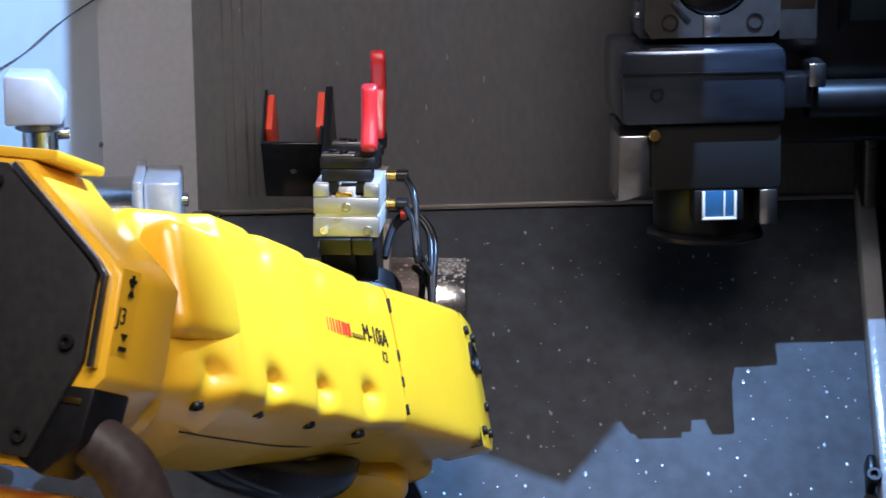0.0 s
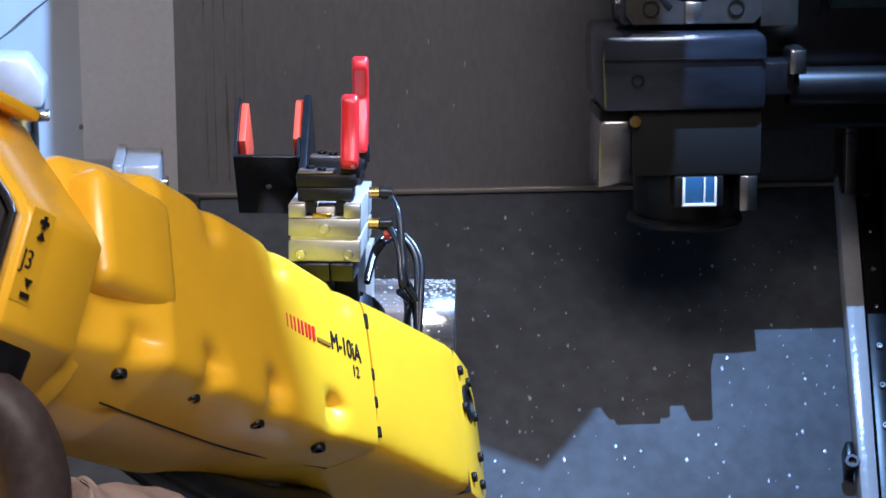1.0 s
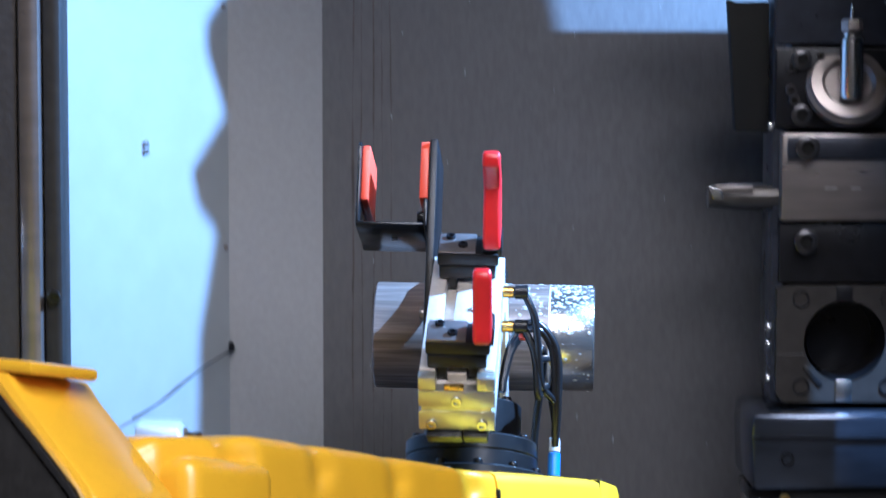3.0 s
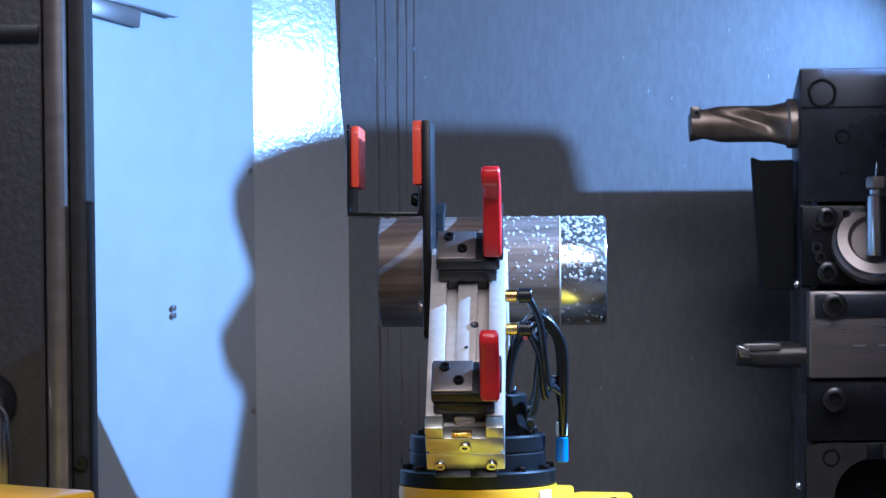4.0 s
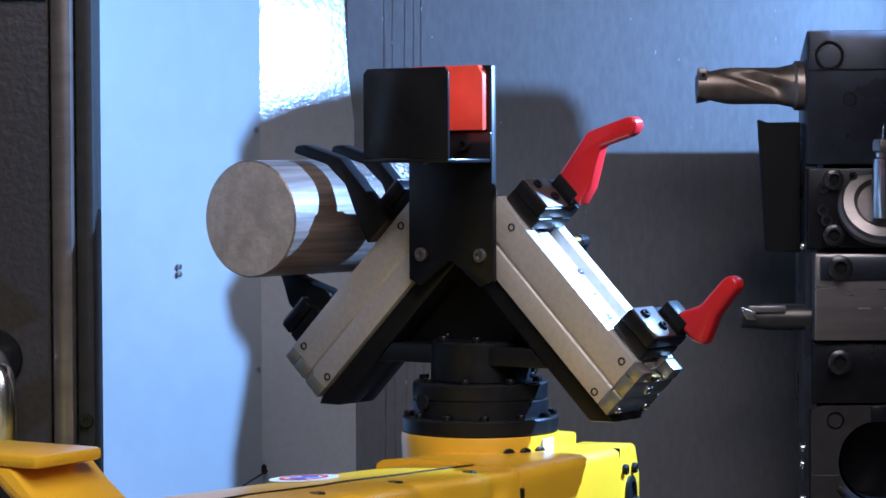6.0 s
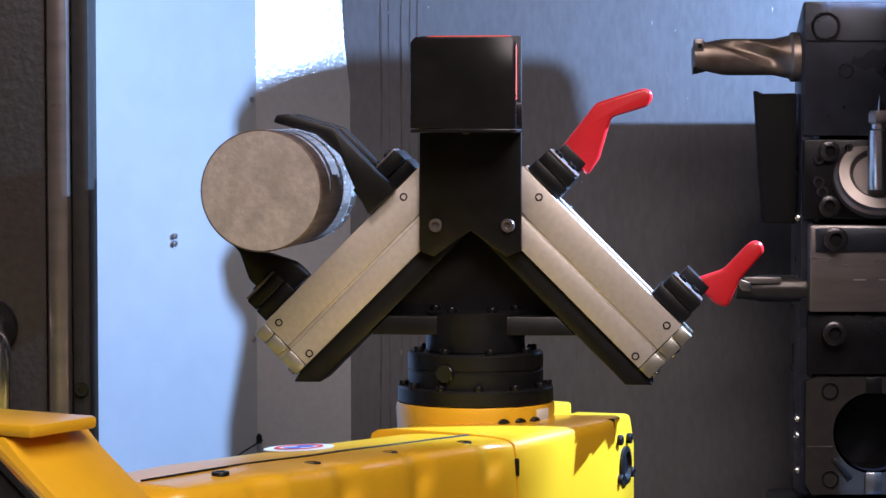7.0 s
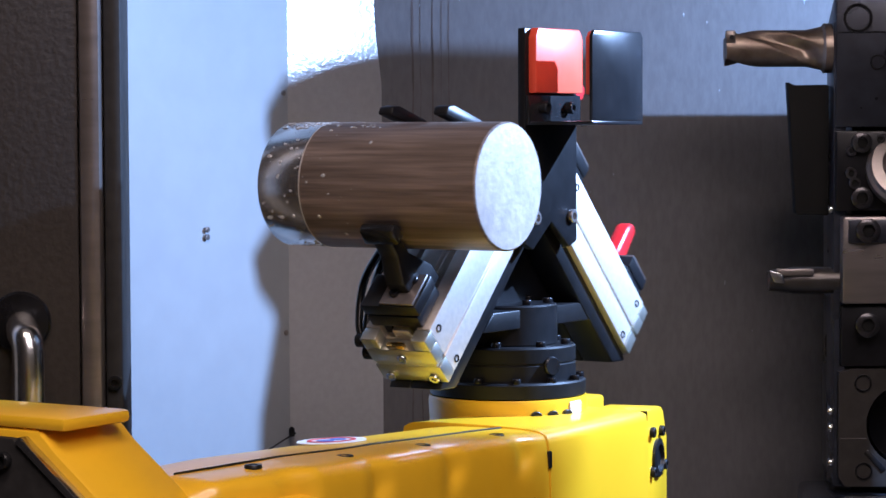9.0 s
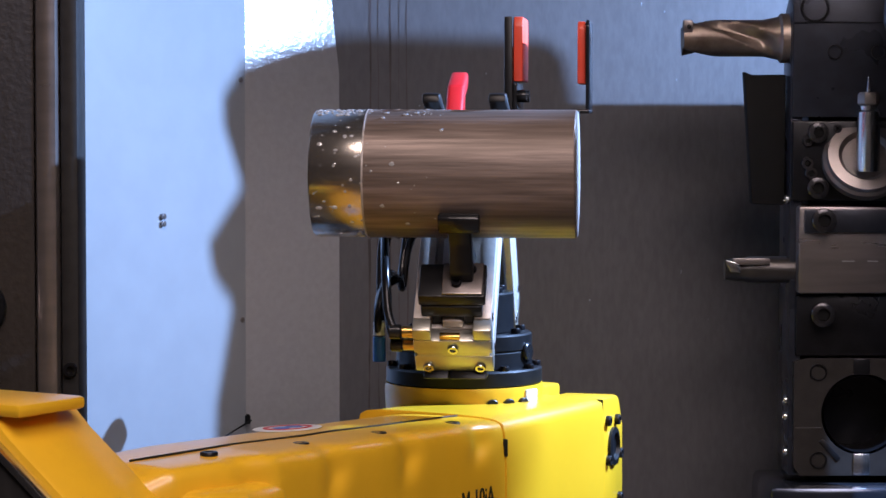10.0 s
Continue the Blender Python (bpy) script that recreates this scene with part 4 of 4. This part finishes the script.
# the wrist housing behind the seam
hub_keys = [(-0.1165, -0.1128, 0.030, -0.0565, 0.0828, 4.2), (-0.060, -0.1128, 0.010, -0.0565, 0.0828, 5), (0.030, -0.112, -0.02, -0.056, 0.0825, 6), (0.046, -0.110, -0.03, -0.055, 0.0820, 6)]
part("wrist_housing", loft(spread(hub_keys, 0.02), 72), YELLOW, FOREARM, "yellow wrist housing", angle=60)
cover_m = Matrix.Translation((0.0465, -0.1095, 0.010)) @ Matrix.Rotation(radians(14), 4, "Z")
end = part("end_cover", prism([(0.001, -0.065), (0.052, -0.062), (0.066, -0.048), (0.066, 0.044), (0.052, 0.070), (0.001, 0.072)], 0.0, 0.050, "y", 0.004, cover_m), YELLOW, FOREARM, "yellow bolted end cover")
part("cover_gasket", prism([(-0.001, -0.064), (0.0008, -0.064), (0.0008, 0.071), (-0.001, 0.071)], 0.0005, 0.05, "y", 0, cover_m), BLACK, FOREARM)
for sx, sz in ((0.010, 0.052), (0.040, 0.050), (0.010, -0.048), (0.042, -0.046), (0.049, 0.020), (0.049, -0.018), (0.012, 0.018)):
    part("cover_bolt", placed(cap_screw(0.0045, 0.004), cover_m @ at_m(sx, 0.0, sz, "-y")), BLACK, FOREARM)
part("shaft_seal", lathe([(0.0165, 0.0), (0.0165, 0.003), (0.012, 0.004), (0.011, 0.001), (0.0002, 0.001)], cover_m @ at_m(0.030, 0.0005, 0.028, "-y"), 32), BLACK, FOREARM, "black round shaft seal")
for z0, z1 in ((0.052, 0.066), (0.006, 0.017), (-0.018, -0.008), (-0.044, -0.034)):
    part("seam_notch", box(-0.1185, -0.1150, -0.1134, -0.105, z0, z1, 0.0012), BLACK, FOREARM)

# lettering on the forearm's flank
def lettering(name, body, size, x, z, mat, parent, stretch=1.0):
    cu = bpy.data.curves.new(name, "FONT")
    cu.body, cu.size, cu.extrude = body, size, 0.0003
    ob = new(name, cu)
    dg = bpy.context.evaluated_depsgraph_get()
    me = bpy.data.meshes.new_from_object(ob.evaluated_get(dg))
    bpy.data.objects.remove(ob)
    me.transform(Matrix.Translation((x, -0.1127, z)) @ Matrix.Rotation(radians(90), 4, "X") @ Matrix.Diagonal((stretch, 1, 1, 1)))
    me.materials.clear()
    me.materials.append(mat)
    out = new(name, me)
    out.parent = parent
    return out


for k in range(5):
    part("logo_bar", joined(box(-0.266 + 0.0118 * k, -0.2638 + 0.0118 * k, -0.1142, -0.1120, 0.0150, 0.0270, 0.0), box(-0.2598 + 0.0118 * k, -0.2576 + 0.0118 * k, -0.1142, -0.1120, 0.0150, 0.0270, 0.0)), PRINT_RED, FOREARM, "red logo bar")
part("small_print_bar", box(-0.2050, -0.1850, -0.1134, -0.1115, 0.0170, 0.0200, 0.0), material("yellow_brown_print", (0.25, 0.12, 0.01), 0.5), FOREARM)
tagged(lettering("lettering", "M-10iA", 0.0225, -0.1835, 0.0165, PRINT_BLACK, FOREARM, 0.72), "black model lettering")
tagged(lettering("lettering", "12", 0.0140, -0.1520, 0.0015, PRINT_BLACK, FOREARM, 0.8), "black model lettering")

# oval warning label on the top cover
sticker = part("warning_label", lathe([(0.034, 0), (0.034, 0.0006)], Matrix.Translation((-0.285, -0.022, 0.0866)) @ Matrix.Rotation(radians(-1.4), 4, "X") @ Matrix.Rotation(radians(1.9), 4, "Y") @ Matrix.Diagonal((1.0, 0.62, 1, 1)), 40), WHITE, FOREARM, "white oval warning label")
part("label_ring", lathe([(0.024, 0.0008), (0.024, 0.0012), (0.020, 0.0012), (0.020, 0.0008)], Matrix.Translation((-0.285, -0.022, 0.0866)) @ Matrix.Rotation(radians(-1.4), 4, "X") @ Matrix.Rotation(radians(1.9), 4, "Y") @ Matrix.Diagonal((1.0, 0.62, 1, 1)), 40, closed=False), PRINT_RED, FOREARM)
for dx in (-0.008, 0.008):
    part("label_mark", lathe([(0.0065, 0.0008), (0.0065, 0.0012)], Matrix.Translation((-0.285 + dx, -0.022, 0.0866 - 0.033 * dx)) @ Matrix.Rotation(radians(-1.4), 4, "X") @ Matrix.Rotation(radians(1.9), 4, "Y"), 16), BLUE, FOREARM)

# hose that hangs under the forearm
part("under_hose", tube([(-0.310, 0.01, -0.060), (-0.270, 0.0, -0.078), (-0.215, -0.010, -0.087), (-0.145, -0.012, -0.084), (-0.08, -0.01, -0.070), (-0.04, 0.0, -0.044), (-0.02, 0.01, -0.010)], 0.019, 18), BLACK_GLOSS, FOREARM, "black hose under the forearm")

# wrist: turns with the flange
WRIST = part("wrist", lathe([(0.064, -0.062), (0.066, -0.060), (0.0675, -0.034), (0.0665, -0.0292)], n=56), YELLOW, ROBOT, "yellow wrist ring")
part("stem", prism([(-0.062, -0.050), (0.052, -0.050), (0.060, -0.035), (0.060, 0.035), (0.040, 0.052), (-0.062, 0.052)], -0.145, -0.061, "z", 0.010, Matrix.Translation((0.022, 0, 0))), YELLOW, WRIST, "yellow wrist body")
part("stem_bottom", lathe([(0.024, -0.168), (0.034, -0.164), (0.038, -0.156), (0.038, -0.140)], Matrix.Translation((0.052, 0.01, 0)), 40), YELLOW, WRIST)
part("bolt_boss", box(0.030, 0.074, -0.052, 0.030, -0.054, -0.034, 0.003), YELLOW, WRIST)
part("boss_bolt", placed(cap_screw(0.006, 0.006), at_m(0.066, -0.02, -0.034)), BLACK, WRIST)
for k in range(3):
    a = radians(-128 + 13 * k)
    part("ring_bolt", rod(0.0052, 0.066, 0.0705, Matrix.Rotation(a, 4, "Z") @ TO_X @ Matrix.Translation((0.043, 0, 0)), 14), BLACK, WRIST)
part("type_label", box(0.0664, 0.0684, -0.008, 0.008, -0.042, -0.032, 0.0004, Matrix.Rotation(radians(-92), 4, "Z")), WHITE, WRIST, "small white type label")

# elbow: the third joint's housing, upright
elbow_out = [(0.20, 0.145), (-0.012, 0.145), (-0.026, 0.132), (-0.097, 0.078), (-0.110, 0.066), (-0.110, -0.012), (-0.100, -0.024), (-0.060, -0.085), (0.20, -0.085)]
ELBOW = part("elbow", prism(elbow_out, -0.598, -0.515, "x", 0.004), YELLOW, ROBOT, "yellow elbow housing")
part("top_pad", box(-0.597, -0.530, -0.034, 0.20, 0.1452, 0.1540, 0.003), YELLOW, ELBOW)
part("rear_plate", prism([(0.20, 0.140), (0.004, 0.140), (-0.080, 0.075), (-0.092, 0.063), (-0.092, -0.002), (-0.058, -0.078), (0.20, -0.078)], -0.605, -0.5982, "x", 0.002), BLACK_PAINT, ELBOW, "black rear cover plate")
part("plate_edge", prism([(-0.004, 0.1415), (-0.092, 0.0745), (-0.103, 0.063), (-0.103, -0.006), (-0.098, -0.006), (-0.098, 0.062), (-0.088, 0.0715), (0.0, 0.1375)], -0.6075, -0.5982, "x", 0.0008), STEEL, ELBOW, "bright plate edge")
part("joint_ring", lathe([(0.052, 0.0), (0.054, 0.003), (0.050, 0.012), (0.040, 0.014), (0.038, 0.006), (0.0002, 0.006)], at_m(-0.605, 0.055, 0.045, "-x"), 40), BLACK_GLOSS, ELBOW, "black round joint cover")
for y, z in ((-0.078, 0.010), (-0.050, -0.062), (0.01, 0.125), (0.03, 0.120)):
    part("plate_bolt", placed(cap_screw(0.006, 0.005), at_m(-0.605, y, z, "-x")), BLACK_GLOSS, ELBOW)
part("neck", lathe([(0.075, -0.52), (0.078, -0.515), (0.078, -0.49)], Matrix.Translation((0, -0.02, 0.005)) @ TO_X, 48), YELLOW, ELBOW, "yellow joint neck")
part("decal", box(-0.597, -0.573, -0.1105, -0.1098, 0.006, 0.070, 0.0), YELLOW, ELBOW)
part("axis_mark", joined(box(-0.5895, -0.5805, -0.1128, -0.1117, 0.0605, 0.0635, 0), box(-0.5865, -0.5835, -0.1128, -0.1117, 0.0575, 0.0665, 0)), PRINT_BLACK, ELBOW, "black plus mark")
part("axis_mark", box(-0.5895, -0.5805, -0.1128, -0.1117, 0.0095, 0.0130, 0), PRINT_BLACK, ELBOW, "black minus mark")
part("axis_arrow", prism([(-0.589, 0.0505), (-0.581, 0.0505), (-0.585, 0.0560)], -0.1128, -0.1117, "y", 0), PRINT_BLACK, ELBOW)
part("axis_arrow", prism([(-0.589, 0.0225), (-0.581, 0.0225), (-0.585, 0.0170)], -0.1128, -0.1117, "y", 0), PRINT_BLACK, ELBOW)
J3 = lettering("lettering", "J3", 0.0185, -0.5960, 0.0290, PRINT_BLACK, ELBOW, 0.85)
J3.data.transform(Matrix.Translation((0, 0.0019, 0)))
part("cable_socket", prism([(-0.105, -0.020), (-0.050, -0.020), (-0.045, -0.080), (-0.070, -0.090), (-0.100, -0.060)], -0.600, -0.550, "x", 0.004), BLACK, ELBOW, "black cable socket")
part("socket_tag", box(-0.6015, -0.6002, -0.095, -0.078, -0.034, -0.029, 0.0005), BRASS, ELBOW)
part("sleeve", tube([(-0.572, -0.085, -0.055), (-0.552, -0.112, -0.075), (-0.530, -0.124, -0.120), (-0.525, -0.120, -0.19), (-0.530, -0.110, -0.29)], lambda t: 0.021 + 0.010 * t, 20), BROWN_HOSE, ELBOW, "dark brown leather cable sleeve")

# upper arm and pedestal, standing on the hall floor
UPPER = part("upper_arm", prism([(-0.67, -0.115), (-0.575, -0.115), (-0.553, -0.145), (-0.545, -0.30), (-0.52, -0.62), (-0.70, -0.62), (-0.68, -0.30)], -0.095, 0.10, "y", 0.02), YELLOW, ROBOT, "yellow upper arm")
part("link_cover", box(-0.655, -0.585, -0.104, -0.0955, -0.28, -0.135, 0.003), YELLOW, UPPER)


def sleeve_radius(t):
    return 0.0200 + 0.0022 * math.sin(19 * t) + 0.0014 * math.sin(43 * t + 1) + 0.004 * t


def creased(bm, amount, scale):
    """Folds of soft leather."""
    bm.normal_update()
    for v in bm.verts:
        v.co += v.normal * amount * (noise.noise(v.co * scale) + 0.6 * noise.noise(v.co * scale * 2.3))
    return bm


tan = part("tan_sleeve", creased(tube([(-0.552, -0.118, -0.152), (-0.540, -0.120, -0.157), (-0.500, -0.12, -0.171), (-0.440, -0.12, -0.200), (-0.365, -0.115, -0.240), (-0.29, -0.11, -0.286), (-0.20, -0.10, -0.35)], sleeve_radius, 40), 0.006, 26), FABRIC, UPPER, "creased tan leather cable sleeve", angle=80)
part("sleeve_tie", tube([(-0.5350, -0.1425, -0.159), (-0.5330, -0.120, -0.1810), (-0.5360, -0.098, -0.159), (-0.5380, -0.120, -0.1350), (-0.5350, -0.1425, -0.159)], 0.0022, 8), FABRIC, UPPER, "tie round the sleeve")
PEDESTAL = thing("robot_pedestal", "yellow robot base on a dark steel pedestal", "pedestal", m=Matrix.Translation((-0.62, -0.80, 0)))
part("post", box(-0.16, 0.16, -0.16, 0.16, 0.02, 0.36, 0.01), BLACK_PAINT, PEDESTAL)
part("foot_plate", box(-0.25, 0.25, -0.25, 0.25, 0.0, 0.0198, 0.003), STEEL_DARK, PEDESTAL)
part("base", lathe([(0.15, 0.3602), (0.15, 0.42), (0.12, 0.45), (0.11, 0.50)], n=40), YELLOW, PEDESTAL)


# ---------------------------------------------------------------- what moves
def flange_pose(x, y, z, lean, side, yaw):
    return Matrix.Translation((x, y, z)) @ Matrix.Rotation(radians(lean), 4, "X") @ Matrix.Rotation(radians(side), 4, "Y") @ Matrix.Rotation(radians(yaw), 4, "Z")


# seconds; place of the flange; lean, side lean and turn of the gripper; pitch and heading of the forearm
MOVES = [
    (0.0, (0.041, 0.286, 0.822), (-50.5, 4.7, -92.8), (-21.3, 59.0)),
    (0.5, (0.043, 0.190, 0.830), (-49.9, 4.7, -92.6), (-23.5, 57.0)),
    (1.0, (0.034, 0.079, 0.831), (-50.5, 4.7, -93.1), (-27.8, 53.5)),
    (1.5, (0.027, 0.017, 0.830), (-50.4, 4.3, -93.3), (-28.6, 51.0)),
    (2.0, (0.026, 0.024, 0.902), (-42.4, 4.4, -93.2), (-23.3, 53.0)),
    (2.5, (0.027, 0.014, 1.001), (-31.7, 3.3, -93.7), (-17.3, 54.0)),
    (3.0, (0.024, 0.034, 1.086), (-20.4, 2.3, -94.1), (-10.7, 54.0)),
    (3.2, (0.020, 0.034, 1.123), (-15.8, 1.8, -94.1), (-8.0, 54.0)),
    (4.3, (0.0025, 0.0, 1.250), (0, 0, -90.6), (0.3, 57.0)),
    (4.5, (0.0025, 0.0, 1.250), (0, 0, -83.0), (0.3, 57.0)),
    (5.0, (0.0025, 0.0, 1.250), (0, 0, -66.0), (0.3, 57.0)),
    (5.5, (0.0025, 0.0, 1.250), (0, 0, -50.5), (0.3, 57.0)),
    (7.0, (0.0025, 0.0, 1.250), (0, 0, -6.8), (0.3, 57.0)),
    (7.5, (0.0025, 0.0, 1.250), (0, 0, 10.0), (0.3, 57.0)),
    (8.0, (0.0025, 0.0, 1.250), (0, 0, 26.0), (0.3, 57.0)),
    (8.5, (0.0025, 0.0, 1.250), (0, 0, 41.7), (0.3, 57.0)),
    (9.0, (0.0025, 0.0, 1.250), (0, 0, 57.6), (0.3, 57.0)),
    (9.5, (0.0025, 0.0, 1.250), (0, 0, 73.0), (0.3, 57.0)),
    (10.0, (0.0025, 0.0, 1.250), (0, 0, 84.3), (0.3, 57.0)),
]


def axes(x, y, z, origin):
    return Matrix.Translation(origin) @ Matrix((x, y, z)).transposed().to_4x4()


def motions():
    grip, billet, fore, wrist, elbow, upper = [], [], [], [], [], []
    for t, at, turn, (pitch, heading) in MOVES:
        g = flange_pose(*at, *turn)
        grip.append((t, g))
        billet.append((t, g @ Matrix.Translation((-0.165, 0.0, 0.1505))))
        a = g.to_3x3() @ Vector((0, 0, 1))
        centre = g.translation - 0.115 * a
        p, h = radians(pitch), radians(heading)
        u = Vector((math.cos(p) * math.cos(h), math.cos(p) * math.sin(h), math.sin(p)))
        z = (a - a.dot(u) * u).normalized()
        rise = 0.009 if t < 2.9 else 0.008 if t < 4 else -0.009
        fore.append((t, axes(u, z.cross(u), z, centre + rise * z)))
        wx = (u - u.dot(a) * a).normalized()
        wrist.append((t, axes(wx, a.cross(wx), a, g.translation)))
        side = Vector((0, 0, 1)).cross(u).normalized()
        elbow.append((t, axes(u, side, u.cross(side), centre) @ Matrix.Translation((0, 0, -0.009 if t < 2.9 else -0.005 if t < 4 else -0.027))))
        flat = Vector((math.cos(h), math.sin(h), 0))
        e = centre - 0.58 * u
        upper.append((t, axes(flat, Vector((0, 0, 1)).cross(flat), Vector((0, 0, 1)), e + 0.58 * flat)))
    for ob, rows in ((GRIP, grip), (BILLET, billet), (FOREARM, fore), (WRIST, wrist), (ELBOW, elbow), (UPPER, upper)):
        walk(ob, rows)


motions()
